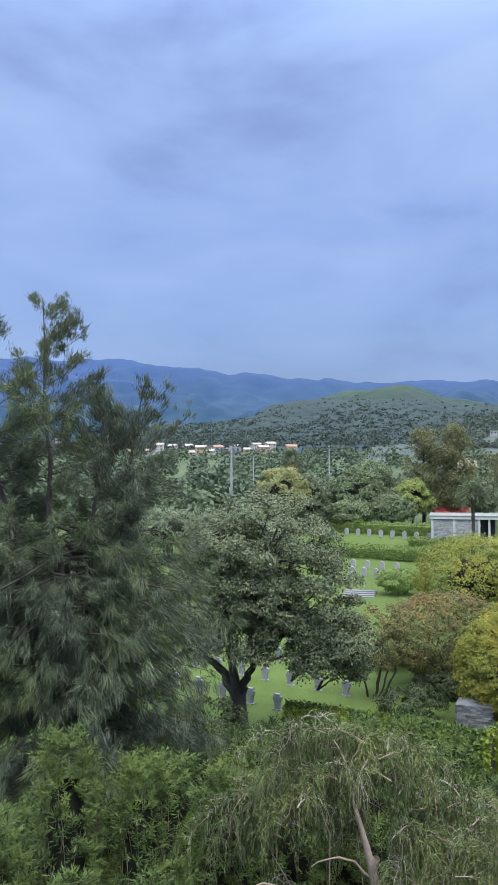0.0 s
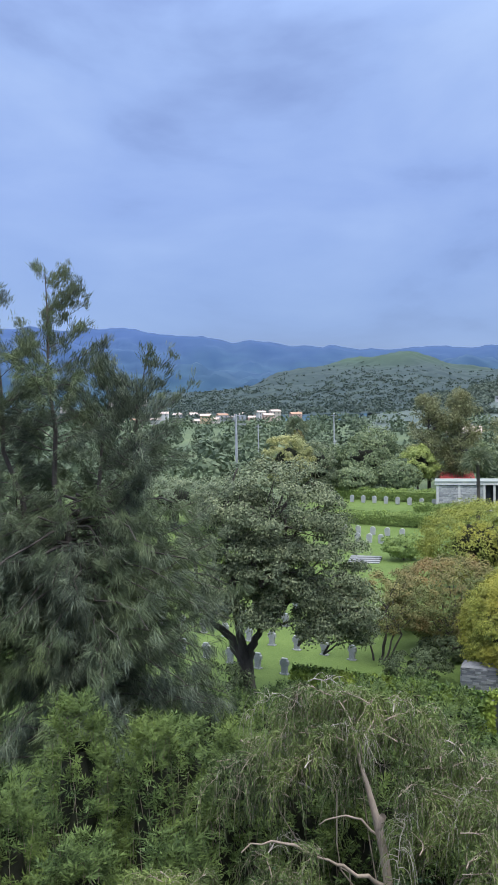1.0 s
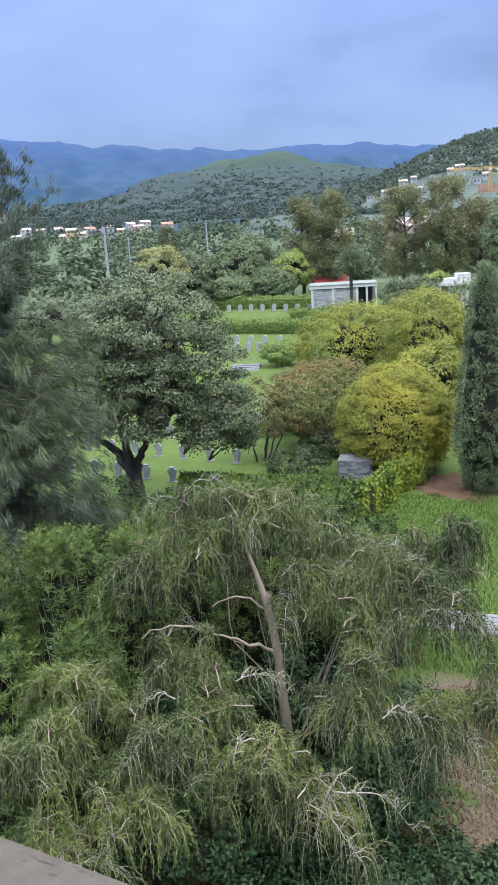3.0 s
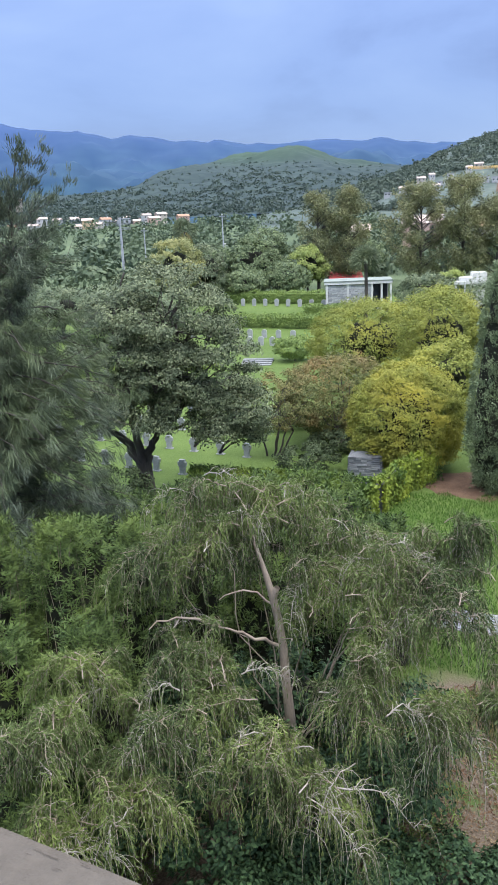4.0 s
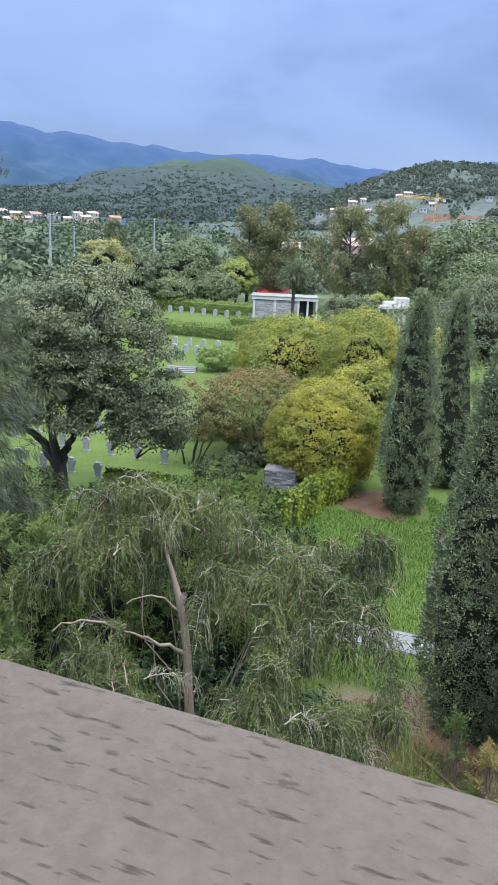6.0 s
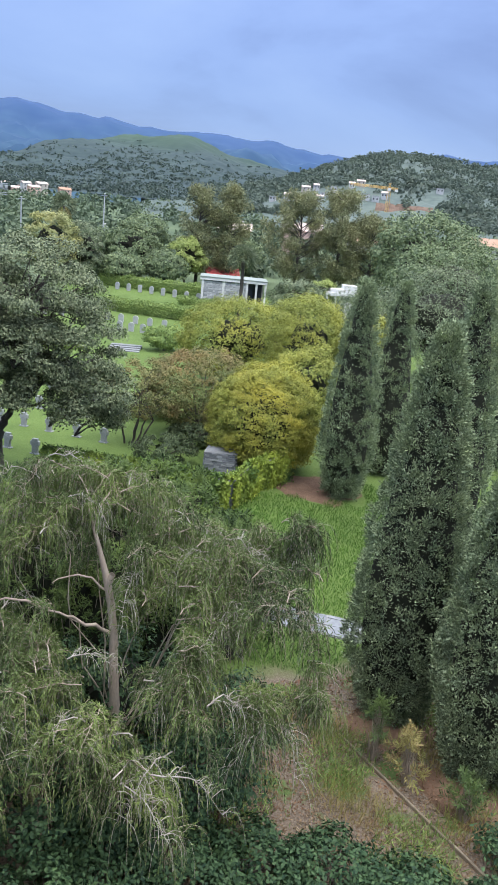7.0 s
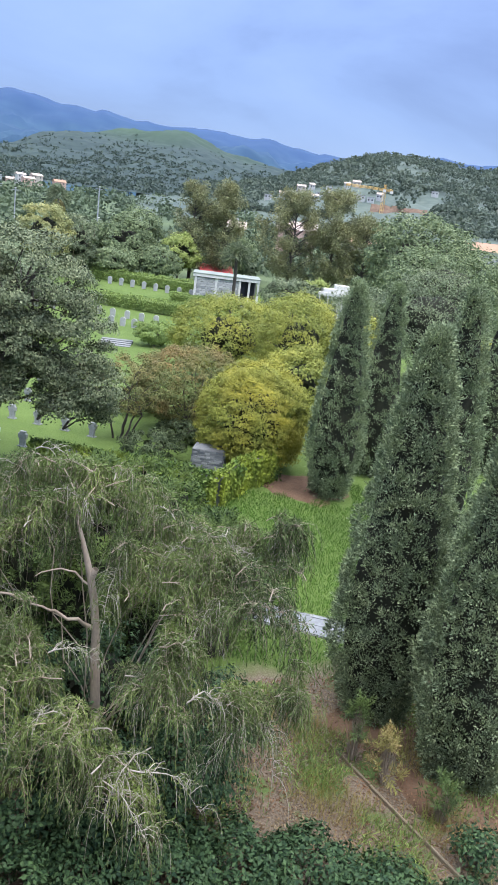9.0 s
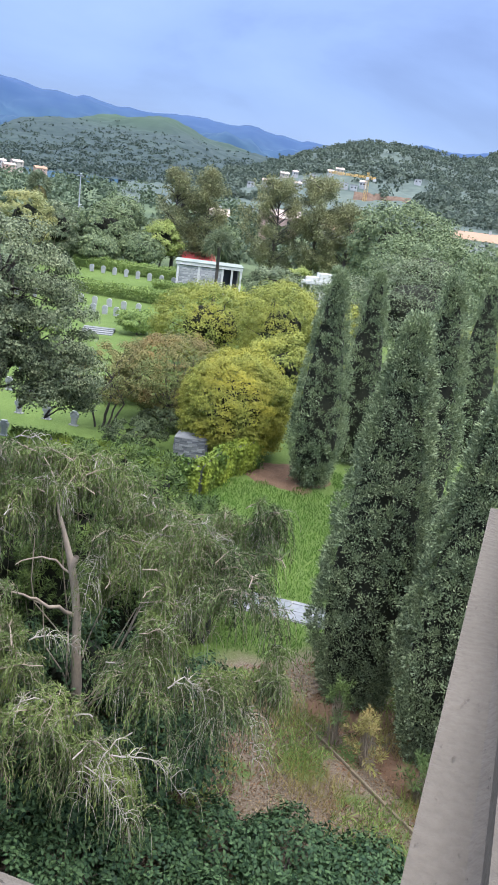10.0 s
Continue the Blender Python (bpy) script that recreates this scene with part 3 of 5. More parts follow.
def casuarina():
    """A big feathery she-oak: several leaders, rising branches and drooping needle tufts."""
    rng = np.random.default_rng(21)
    top = thing("casuarina_tree", Matrix.Translation((-5.6, 24.3, 0)), "large feathery grey-green casuarina with drooping needles", "tree")
    w, s = Soup(), Soup()
    leaders = [((-0.7, -0.4), 16.6, 2.6, 3.2), ((2.2, 0.1), 14.0, 2.0, 3.7), ((0.75, 0.8), 14.1, 2.2, 3.0), ((-2.6, 0.3), 15.9, 2.2, 3.2), ((-4.6, 0.4), 13.5, 2.0, 3.4)]
    w.tube(curve_pts((0, 0, -0.2), (-0.2, 0, 6.0), 0, rng, 6, 0.02), np.linspace(0.36, 0.24, 6), 9)
    for (lx, ly), h, z0, rad in leaders:
        start, tip = np.array([-0.1, 0, z0 + 1.5]), np.array([lx, ly, h])
        stem = np.stack([np.linspace(start[0], lx, 9), np.linspace(start[1], ly, 9), np.linspace(start[2], h, 9)], 1)
        stem[:, :2] = start[:2] + (tip[:2] - start[:2]) * (np.linspace(0, 1, 9)[:, None] ** 0.55)
        stem[1:-1, :2] += rng.normal(size=(7, 2)) * 0.10
        w.tube(stem, np.linspace(0.17, 0.012, 9), 6)
        for u in np.sort(rng.uniform(0.02, 0.99, 78)):
            p = np.array([np.interp(u, np.linspace(0, 1, 9), stem[:, i]) for i in range(3)])
            length = 0.34 + rad * (1 - u) ** 0.55 * rng.uniform(0.6, 1.0)
            a = rng.uniform(0, 2 * np.pi)
            d = np.array([math.cos(a), math.sin(a), 0.75 - 0.55 * (1 - u)])
            q = p + d * length
            br = curve_pts(p, q, -0.08 * length, rng, 6, 0.08)
            w.tube(br, np.linspace(0.035 * (1.2 - u), 0.006, 6), 4)
            m = int(4 + 7 * length) + (9 if u > 0.5 else 0)
            f = rng.uniform(0.25, 1.03, m)
            T = np.stack([np.interp(f, np.linspace(0, 1, 6), br[:, i]) for i in range(3)], 1) + rng.normal(size=(m, 3)) * 0.10
            reps = 20
            P = np.repeat(T, reps, 0) + rng.normal(size=(m * reps, 3)) * 0.06
            lift = 0.85 if u > 0.72 else -0.15 - 0.35 * (1 - u)
            D = d * 0.6 + np.repeat(rng.normal(size=(m, 3)) * 0.35, reps, 0) + rng.normal(size=(m * reps, 3)) * 0.26 + np.array([0, 0, lift])
            D[:, 2] -= 0.3 if u < 0.72 else 0
            s.leaves(P, D, rng.uniform(0.16, 0.40, m * reps) * (0.65 if u > 0.72 else 1.0), 0.019, rng)
    # the low skirt of hanging branches
    for k in range(165):
        a, r = rng.uniform(0, 2 * np.pi), rng.uniform(2.2, 5.0)
        z = rng.uniform(1.9, 9.4) - 0.12 * r
        q = np.array([r * math.cos(a), r * math.sin(a), z])
        br = curve_pts((0, 0, z + rng.uniform(0.0, 1.2)), q, 0.35, rng, 6, 0.06)
        w.tube(br, np.linspace(0.05, 0.007, 6), 4)
        m = 22
        f = rng.uniform(0.3, 1.03, m)
        T = np.stack([np.interp(f, np.linspace(0, 1, 6), br[:, i]) for i in range(3)], 1) + rng.normal(size=(m, 3)) * 0.22
        P = np.repeat(T, 24, 0) + rng.normal(size=(m * 24, 3)) * 0.07
        D = np.repeat(rng.normal(size=(m, 3)) * 0.35, 24, 0) + rng.normal(size=(m * 24, 3)) * 0.25 + np.array([math.cos(a) * 0.5, math.sin(a) * 0.5, -0.35])
        D[:, 2] -= 0.35
        s.leaves(P, D, rng.uniform(0.25, 0.58, m * 24), 0.018, rng)
    part_of("trunk", w.mesh("trunk", M_BARK, True), top, "dark branching trunk")
    part_of("crown", s.mesh("crown", M_CAS), top)


casuarina()


def oak():
    """A spreading holm oak with dark forking limbs and see-through gaps."""
    rng = np.random.default_rng(31)
    top = thing("oak_tree", Matrix.Translation((-0.63, 35.3, 0)) @ Matrix.Scale(1.03, 4), "spreading evergreen oak with dark forked trunk and silvery leaves", "tree")
    w = Soup()
    w.tube([(0, 0, -0.2), (-0.02, 0, 0.5), (-0.05, 0, 1.1), (-0.12, 0, 1.75)], [0.44, 0.36, 0.33, 0.36], 10)
    limb = [((-0.1, 0, 1.5), (-1.5, 0.2, 3.4), 0.24), ((-0.1, 0, 1.6), (-0.55, -0.1, 4.4), 0.23), ((0.0, 0, 1.6), (0.65, 0.1, 3.1), 0.22),
            ((-1.5, 0.2, 3.3), (-2.6, 0.4, 6.2), 0.15), ((-0.55, -0.1, 4.3), (-0.85, 0, 7.6), 0.15), ((-0.55, -0.1, 4.3), (0.4, 0.5, 8.0), 0.12),
            ((0.65, 0.1, 3.0), (2.4, 0.2, 4.4), 0.15), ((2.4, 0.2, 4.4), (4.3, 0, 5.4), 0.09), ((0.65, 0.1, 3.0), (1.7, 0.4, 6.4), 0.12),
            ((-1.5, 0.2, 3.3), (-1.2, 0.6, 6.3), 0.12), ((0.65, 0.1, 3.0), (2.9, -0.4, 3.3), 0.07), ((1.7, 0.4, 6.4), (3.2, 0.3, 8.2), 0.07),
            ((1.7, 0.4, 6.4), (1.5, 0.2, 9.4), 0.07), ((-0.85, 0, 7.6), (-0.3, 0.1, 9.9), 0.07)]
    for a, b, r in limb:
        w.tube(curve_pts(a, b, 0.12, rng, 8, 0.07), np.linspace(r, r * 0.5, 8), 8)
    s = Soup()
    blobs = [((1.5, 0, 8.2), (3.0, 2.9, 2.5), 60), ((3.2, -0.3, 6.5), (2.2, 2.4, 2.4), 34), ((-0.4, 0.1, 7.6), (2.3, 2.6, 2.3), 36), ((4.1, -0.5, 4.7), (1.7, 1.7, 1.5), 22),
             ((-2.0, 0.2, 6.3), (1.7, 2.0, 2.2), 20), ((1.8, -0.9, 5.2), (1.9, 1.0, 1.1), 18), ((0.5, -1.2, 4.4), (0.9, 0.7, 0.8), 8), ((4.6, -0.4, 3.5), (0.9, 0.8, 0.8), 8),
             ((-1.3, -1.1, 5.1), (1.2, 0.8, 1.1), 14), ((3.0, -1.2, 4.1), (1.3, 0.8, 0.8), 12), ((0.9, -1.5, 6.6), (1.9, 0.9, 1.6), 22), ((0.6, 0.8, 5.6), (1.8, 1.2, 1.2), 16)]
    for c, r, k in blobs:
        c = (c[0], c[1], c[2] - (0.75 if c[2] < 7 else 0.3))
        P, D, C = crown_points(rng, c, r, k, k * 330, 0.62, -0.85)
        s.leaves(P, D[:, :3], 0.12 * rng.uniform(0.7, 1.3, len(P)), 0.070 * rng.uniform(0.7, 1.3, len(P)), rng, D[:, 3:])
        for q in C[::3]:
            w.tube(curve_pts((c[0] * 0.7, c[1], c[2] - 0.8), q, 0.1, rng, 5, 0.12), np.linspace(0.045, 0.01, 5), 4)
    part_of("trunk", w.mesh("trunk", M_BARK, True), top, "dark forked trunk and limbs")
    part_of("crown", s.mesh("crown", M_OAK), top)


oak()


def weeping_tree():
    """A lopped weeping tree in front of the building: pale trunk with a cut stub, arching limbs, hanging leafy twigs, bare bleached twigs."""
    rng = np.random.default_rng(41)
    top = thing("weeping_tree", Matrix.Translation((2.03, 13.75, 0)), "weeping tree with pale lopped trunk and hanging narrow leaves", "tree")
    w, tw, s = Soup(), Soup(), Soup()
    trunk = np.array([(0.25, 0.1, -0.2), (0.22, 0.08, 1.2), (0.10, 0.05, 2.4), (0.03, 0.02, 3.3), (0.0, 0.0, 4.0), (-0.08, -0.02, 4.6), (-0.20, -0.08, 5.2), (-0.33, -0.1, 5.7), (-0.46, 0, 6.15), (-0.52, 0.05, 6.45)])
    w.tube(trunk, [0.14, 0.12, 0.105, 0.092, 0.082, 0.078, 0.072, 0.050, 0.034, 0.016], 10)
    w.tube([(-0.17, -0.09, 5.1), (-0.13, -0.12, 5.24), (-0.10, -0.14, 5.31)], [0.07, 0.066, 0.058], 9)
    arm = lambda a, b, r, rise=0.5: w.tube(curve_pts(a, b, rise, rng, 8, 0.05), np.linspace(r, r * 0.35, 8), 6)
    arm((-0.02, 0, 4.0), (-1.3, -0.35, 4.75), 0.046, 0.05)
    arm((-1.3, -0.35, 4.75), (-2.5, -0.5, 4.9), 0.030, 0.2)
    arm((-0.12, -0.05, 4.9), (-1.2, -0.3, 5.25), 0.026, 0.25)
    # mounds of hanging foliage: middle of the top, spread, hang
    mounds = [(1.3, 14.5, 7.35, 1.25, 0.9), (2.3, 14.6, 7.1, 1.0, 0.9), (0.2, 14.3, 6.2, 1.2, 1.0), (3.9, 12.9, 6.35, 1.05, 1.3), (3.5, 14.8, 6.2, 1.1, 1.1), (4.9, 12.2, 5.9, 1.0, 1.2),
              (5.5, 13.2, 6.8, 0.55, 0.8), (5.4, 11.3, 4.4, 0.6, 1.0), (0.7, 12.7, 4.5, 1.0, 1.0), (2.95, 11.7, 4.55, 0.9, 1.1), (2.4, 10.9, 3.4, 1.0, 1.2),
              (1.4, 11.6, 3.9, 0.9, 1.0), (4.2, 11.2, 4.4, 0.9, 1.3), (-2.0, 11.8, 4.5, 1.0, 1.0), (-1.5, 12.6, 4.9, 1.0, 0.9), (-0.8, 10.9, 3.8, 0.95, 1.0), (-0.2, 11.8, 4.4, 1.0, 1.0),
              (-1.7, 10.6, 3.5, 0.9, 1.0), (3.6, 12.2, 5.4, 0.8, 1.2), (4.6, 13.9, 6.0, 1.0, 1.2), (1.7, 15.5, 6.4, 1.2, 1.0), (0.3, 13.4, 5.0, 0.9, 0.9),
              (4.9, 13.2, 6.4, 0.7, 0.9), (1.0, 14.0, 6.7, 0.8, 0.9), (2.9, 13.6, 5.8, 0.8, 1.0)]
    for mx, my, mz, mr, drop in mounds:
        c = np.array([mx - 2.15, my - 13.75, mz - 0.45])
        z0 = 6.2 if mz > 7 else 1.6
        org = np.array([np.interp(z0, trunk[:, 2], trunk[:, i]) for i in range(3)])
        if mz > 5.8:
            w.tube(curve_pts(org, c, 0.35, rng, 7, 0.08), np.linspace(0.018, 0.008, 7), 5)
        # boughs that arch over, each with hanging feathery branchlets
        nb = int(8 * mr * mr) + 4
        lean = unit(c * np.array([1, 1, 0]) + 1e-3)
        for k in range(nb):
            a = k * 2.4 + rng.uniform(-0.4, 0.4)
            way = unit(np.array([math.cos(a), math.sin(a), 0.0]) + lean * rng.uniform(0.0, 0.9))
            reach = mr * rng.uniform(0.6, 1.45 if mx < 3.8 else 1.0)
            p = c - way * mr * rng.uniform(0.0, 0.5) + np.append(rng.normal(size=2) * 0.3 * mr, rng.uniform(-0.45, 0.35))
            e = p + way * reach + np.array([0, 0, -drop * rng.uniform(0.25, 0.75)])
            knee = p + way * reach * 0.55 + np.append(rng.normal(size=2) * 0.15, rng.uniform(0.1, 0.5))
            b = np.linspace(0, 1, 9)[:, None]
            bough = (1 - b) ** 2 * p + 2 * b * (1 - b) * knee + b * b * e
            bough[1:] += rng.normal(size=(8, 3)) * 0.02
            bare = rng.random() < 0.22
            (tw if bare else w).tube(bough, np.linspace(0.015 if bare else 0.011, 0.003, 9), 5)
            q = 28 if not bare else 24
            v = rng.uniform(0.05, 1.0, q)
            O = np.stack([np.interp(v, b[:, 0], bough[:, i]) for i in range(3)], 1)
            side = np.cross(way, [0, 0, 1.0]) * rng.choice([-1, 1], q)[:, None]
            go = side * rng.uniform(0.2, 0.8, q)[:, None] + way * rng.uniform(0.1, 0.8, q)[:, None] + rng.normal(size=(q, 3)) * 0.15
            hl = rng.uniform(0.35, 0.95, q) * (0.55 + 0.45 * drop)
            g4 = np.linspace(0, 1, 5)
            for i4 in range(q):
                line = O[i4] + go[i4] * (hl[i4] * 0.95 * g4 * (1 - 0.35 * g4))[:, None]
                line[:, 2] += hl[i4] * (0.20 * np.sin(g4 * 2.6) - 0.66 * g4 ** 2)
                (tw if bare or i4 % 7 == 0 else w).tube(line, np.linspace(0.006 if bare else 0.0045, 0.002, 5), 3)
            leafy = 26 if not bare else 10
            g = np.tile(np.linspace(0.12, 1.02, leafy), q)
            H, G3 = np.repeat(hl, leafy), np.repeat(go, leafy, 0)
            P = np.repeat(O, leafy, 0) + G3 * (H * 0.95 * g * (1 - 0.35 * g))[:, None]
            P[:, 2] += H * (0.20 * np.sin(g * 2.6) - 0.66 * g ** 2)
            P += rng.normal(size=P.shape) * 0.012
            D = G3 * (0.75 * (1 - 0.7 * g))[:, None] + rng.normal(size=P.shape) * 0.42
            D[:, 2] += 0.52 * np.cos(g * 2.6) - 1.32 * g
            ok = P[:, 2] > 0.25
            s.leaves(P[ok], D[ok], 0.11 * rng.uniform(0.6, 1.35, ok.sum()), 0.016 * rng.uniform(0.7, 1.3, ok.sum()), rng)
    part_of("trunk", w.mesh("trunk", M_BARKP, True), top, "pale brown lopped trunk and limbs")
    tagged(part_of("dead_twigwork", tw.mesh("dead_twigwork", M_TWIG, True), top, "bleached leafless twigs"), kind="stuff")
    part_of("crown", s.mesh("crown", M_WIL), top)


weeping_tree()


def lance_bush(base, height, radius, seed, label, mat=None, n=13000, group="lance-leaved thicket", leaf=(0.15, 0.026)):
    """A bamboo-like bush: upright canes and tufts of pointed leaves in a rough cone."""
    rng = np.random.default_rng(seed)
    top = thing("lance_leaved_bush", Matrix.Translation(base), label, "bush", group)
    w, s = Soup(), Soup()
    per = 20
    tufts = int(n / per)
    t = rng.uniform(0.06, 1, tufts) ** 0.8
    a = rng.uniform(0, 2 * np.pi, tufts)
    hull = lambda u: radius * np.clip(1.10 - u, 0.03, 1) ** 0.6
    r = hull(t) * rng.uniform(0.62, 1.05, tufts) * (1 + 0.16 * np.sin(3 * a + seed) + 0.12 * np.sin(5 * a + t * 9))
    C = np.stack([r * np.cos(a), r * np.sin(a), t * height], 1)
    for c in C[:: max(tufts // 40, 1)]:
        w.tube(curve_pts((c[0] * 0.25, c[1] * 0.25, -0.05), c, 0.1, rng, 5, 0.05), np.linspace(0.02, 0.005, 5), 4)
    # leafy shoots: leaves in a feather along each shoot, hanging from it
    out = unit(C * np.array([1, 1, 0.15]))
    shoot = unit(out * 0.6 + np.array([0, 0, 0.65]) + rng.normal(size=C.shape) * 0.35)
    ln = rng.uniform(0.22, 0.5, tufts) * (leaf[0] / 0.17)
    g = np.tile(np.linspace(0.1, 1.0, per), tufts)
    S, O3, L3 = np.repeat(shoot, per, 0), np.repeat(out, per, 0), np.repeat(ln, per)
    P = np.repeat(C, per, 0) + S * (g * L3)[:, None] + rng.normal(size=S.shape) * 0.012
    P[:, 2] = np.maximum(P[:, 2] - 0.25 * g * g * L3, 0.1)
    side = unit(np.cross(S, rng.normal(size=S.shape)))
    D = S * (0.3 + 0.6 * g)[:, None] + side * 0.75 + np.array([0, 0, -0.30])
    s.leaves(P, D, leaf[0] * rng.uniform(0.6, 1.2, len(P)), leaf[1] * rng.uniform(0.7, 1.3, len(P)), rng, O3 * 0.6 + np.array([0, 0, 0.7]))
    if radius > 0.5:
        # Dark core: shade behind the shoots, given as colour.
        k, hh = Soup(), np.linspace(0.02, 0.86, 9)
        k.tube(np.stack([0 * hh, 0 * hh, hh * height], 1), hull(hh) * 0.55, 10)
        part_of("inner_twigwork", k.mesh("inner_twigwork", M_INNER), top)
    part_of("cane_stock", w.mesh("cane_stock", M_BARKP), top)
    part_of("leaves", s.mesh("leaves", mat or M_BAM), top)


THICKET = "bushy bright green lance-leaved shrub in a thicket"
for k, (x, y, h, r) in enumerate([(-3.75, 16.0, 6.5, 1.25), (-2.3, 16.2, 5.9, 1.2), (-0.7, 16.8, 5.5, 1.3), (-4.9, 14.8, 5.1, 1.3), (-3.2, 13.8, 4.7, 1.3), (-1.6, 14.2, 4.6, 1.3),
                                  (0.6, 18.2, 5.0, 1.4), (-1.9, 18.6, 5.0, 1.5), (2.6, 19.0, 4.6, 1.5), (-2.2, 12.0, 3.7, 1.2), (4.4, 21.0, 4.3, 1.6), (1.6, 21.5, 4.4, 1.6),
                                  (3.0, 24.0, 4.1, 1.8), (5.6, 23.8, 3.7, 1.6), (0.0, 23.5, 3.6, 1.8), (5.0, 26.5, 3.3, 1.7), (2.4, 27.2, 2.8, 1.8),
                                  (-0.4, 27.0, 2.8, 1.8), (4.0, 29.6, 2.2, 1.7), (1.0, 30.2, 2.0, 1.7), (-2.0, 29.0, 2.2, 1.6), (-6.8, 19.0, 3.6, 1.7), (-4.8, 19.4, 4.0, 1.7),
                                  (-7.4, 16.4, 4.2, 1.6), (5.9, 19.6, 3.0, 1.3), (6.7, 22.0, 2.9, 1.3), (7.2, 24.6, 2.0, 1.1), (3.6, 17.0, 3.4, 1.3), (1.8, 16.8, 4.4, 1.3), (-6.2, 13.6, 3.6, 1.5), (-3.4, 20.6, 3.6, 1.7), (-8.8, 19.5, 3.8, 1.8)]):
    lance_bush((x, y, 0), h, r, 100 + k, THICKET, n=11000 if y < 17 else 5000, leaf=(0.16, 0.026) if y < 17 else (0.19, 0.042))
# Shrubs under the weeping tree are added as dark filling for its shaded gaps.
for k, (x, y, h, r) in enumerate([(-4.6, 11.0, 2.6, 1.3), (-2.8, 9.6, 1.8, 1.2), (-0.6, 10.2, 1.5, 1.3), (0.6, 12.6, 2.6, 1.4), (2.2, 12.4, 2.4, 1.3), (3.8, 12.9, 2.2, 1.2), (-1.2, 12.2, 2.8, 1.4), (2.4, 15.2, 3.2, 1.5), (4.6, 14.4, 2.4, 1.3), (0.4, 15.0, 3.4, 1.4)]):
    tree("shrub", (x, y, 0), (0, 0, h * 0.55), (r, r, h * 0.5), M_UNDER, 130 + k, "dark green undergrowth shrub, some added to darken the weeping tree's gaps", 5000, (0.11, 0.06), 26, 0.42, 0.05, category="shrub", group="undergrowth")


# ---- garden trees and shrubs ----
tree("golden_tree", (12.3, 37.4, 0), (-0.2, -0.6, 2.4), (3.0, 2.9, 3.0), M_YEL, 51, "round golden-yellow leaved tree beside the cypress", 76000, (0.105, 0.064), 560, 0.40, 0.12, low=-1.0, category="tree")
tree("crape_myrtle", (10.2, 43.2, 0), (0.0, 0, 2.5), (3.5, 2.4, 2.45), M_RUST, 52, "multi-stemmed tree with rusty autumn leaves", 34000, (0.12, 0.07), 300, 0.40, 0.07, low=-1.0, stems=4, limbs=16)
tree("crape_myrtle", (6.1, 40.8, 0), (0.6, 0, 2.75), (2.6, 1.9, 1.9), M_RUST, 53, "sparse multi-stemmed tree with brownish autumn leaves", 11000, (0.11, 0.06), 110, 0.36, 0.05, stems=5, limbs=20)
tree("round_shrub", (16.0, 57.5, 0), (0, 0, 3.4), (4.6, 3.4, 3.3), M_YGR, 54, "broad yellow-green shrub on the terrace", 36000, (0.145, 0.085), 420, 0.58, 0.15, low=-1.0, category="shrub", group="yellow-green shrubs")
tree("round_shrub", (19.4, 51.4, 0), (0, 0, 4.0), (3.0, 2.6, 3.8), M_YGR, 55, "tall yellow-green shrub beside the cypress", 27000, (0.135, 0.08), 340, 0.52, 0.14, low=-1.0, category="shrub", group="yellow-green shrubs")
tree("round_shrub", (22.6, 48.6, 0), (0, 0, 3.6), (2.4, 2.2, 3.6), M_YEL, 56, "golden shrub behind the cypresses", 11000, (0.17, 0.105), 130, 0.6, 0.12, low=-1.0, category="shrub", group="yellow-green shrubs")
tree("round_shrub", (22.0, 60.0, 0), (0, 0, 3.6), (3.6, 2.6, 3.6), M_YGR, 57, "yellow-green shrub below the white structure", 12000, (0.2, 0.12), 150, 0.7, 0.14, low=-1.0, category="shrub", group="yellow-green shrubs")
tree("round_shrub", (32.0, 47.0, 0), (0, 0, 3.6), (2.4, 2.4, 3.0), M_YEL, 58, "golden shrub at the edge of the lawn", 9000, (0.17, 0.105), 120, 0.6, 0.12, low=-1.0, category="shrub", group="yellow-green shrubs")
tree("rosemary_bush", (7.2, 37.2, 0), (0, 0, 0.75), (1.7, 1.0, 0.7), M_BUSH, 59, "low dark green bush beside the slate pillar", 5000, (0.12, 0.06), 36, 0.3, 0.05, category="shrub")
tree("round_shrub", (17.4, 45.2, 0), (0, 0, 2.6), (2.5, 2.2, 2.7), M_YGR, 251, "yellow-green shrub between the golden tree and the cypress", 16000, (0.15, 0.09), 130, 0.5, 0.1, low=-1.0, category="shrub", group="yellow-green shrubs")
for k, (x, y, r, h) in enumerate([(9.4, 40.8, 1.7, 1.0), (11.8, 40.6, 1.5, 1.1), (14.0, 41.0, 1.5, 1.3), (13.2, 46.5, 2.4, 2.2), (8.0, 46.5, 2.0, 1.6)]):
    tree("rosemary_bush", (x, y, 0), (0, 0, h * 0.5), (r, 1.2, h * 0.55), M_BUSH if k < 3 else M_RUST, 260 + k, "low dark bush under the myrtle trees" if k < 3 else "brownish bush behind the myrtle trees", 6000, (0.12, 0.07), 44, 0.3, 0.05, low=-1.0, category="shrub", group="low bushes")
tree("rosemary_bush", (-2.1, 34.0, 0), (0, 0, 0.95), (1.9, 1.2, 1.0), M_BUSH, 60, "dark green bush at the foot of the oak", 6000, (0.12, 0.06), 36, 0.35, 0.05, category="shrub")
tree("round_bush", (13.0, 71.5, 0), (0, 0, 1.2), (2.2, 1.8, 1.15), M_HEDGE, 61, "clipped green bush beside the cemetery steps", 6000, (0.17, 0.1), 44, 0.45, 0.07, low=-1.0, category="shrub")
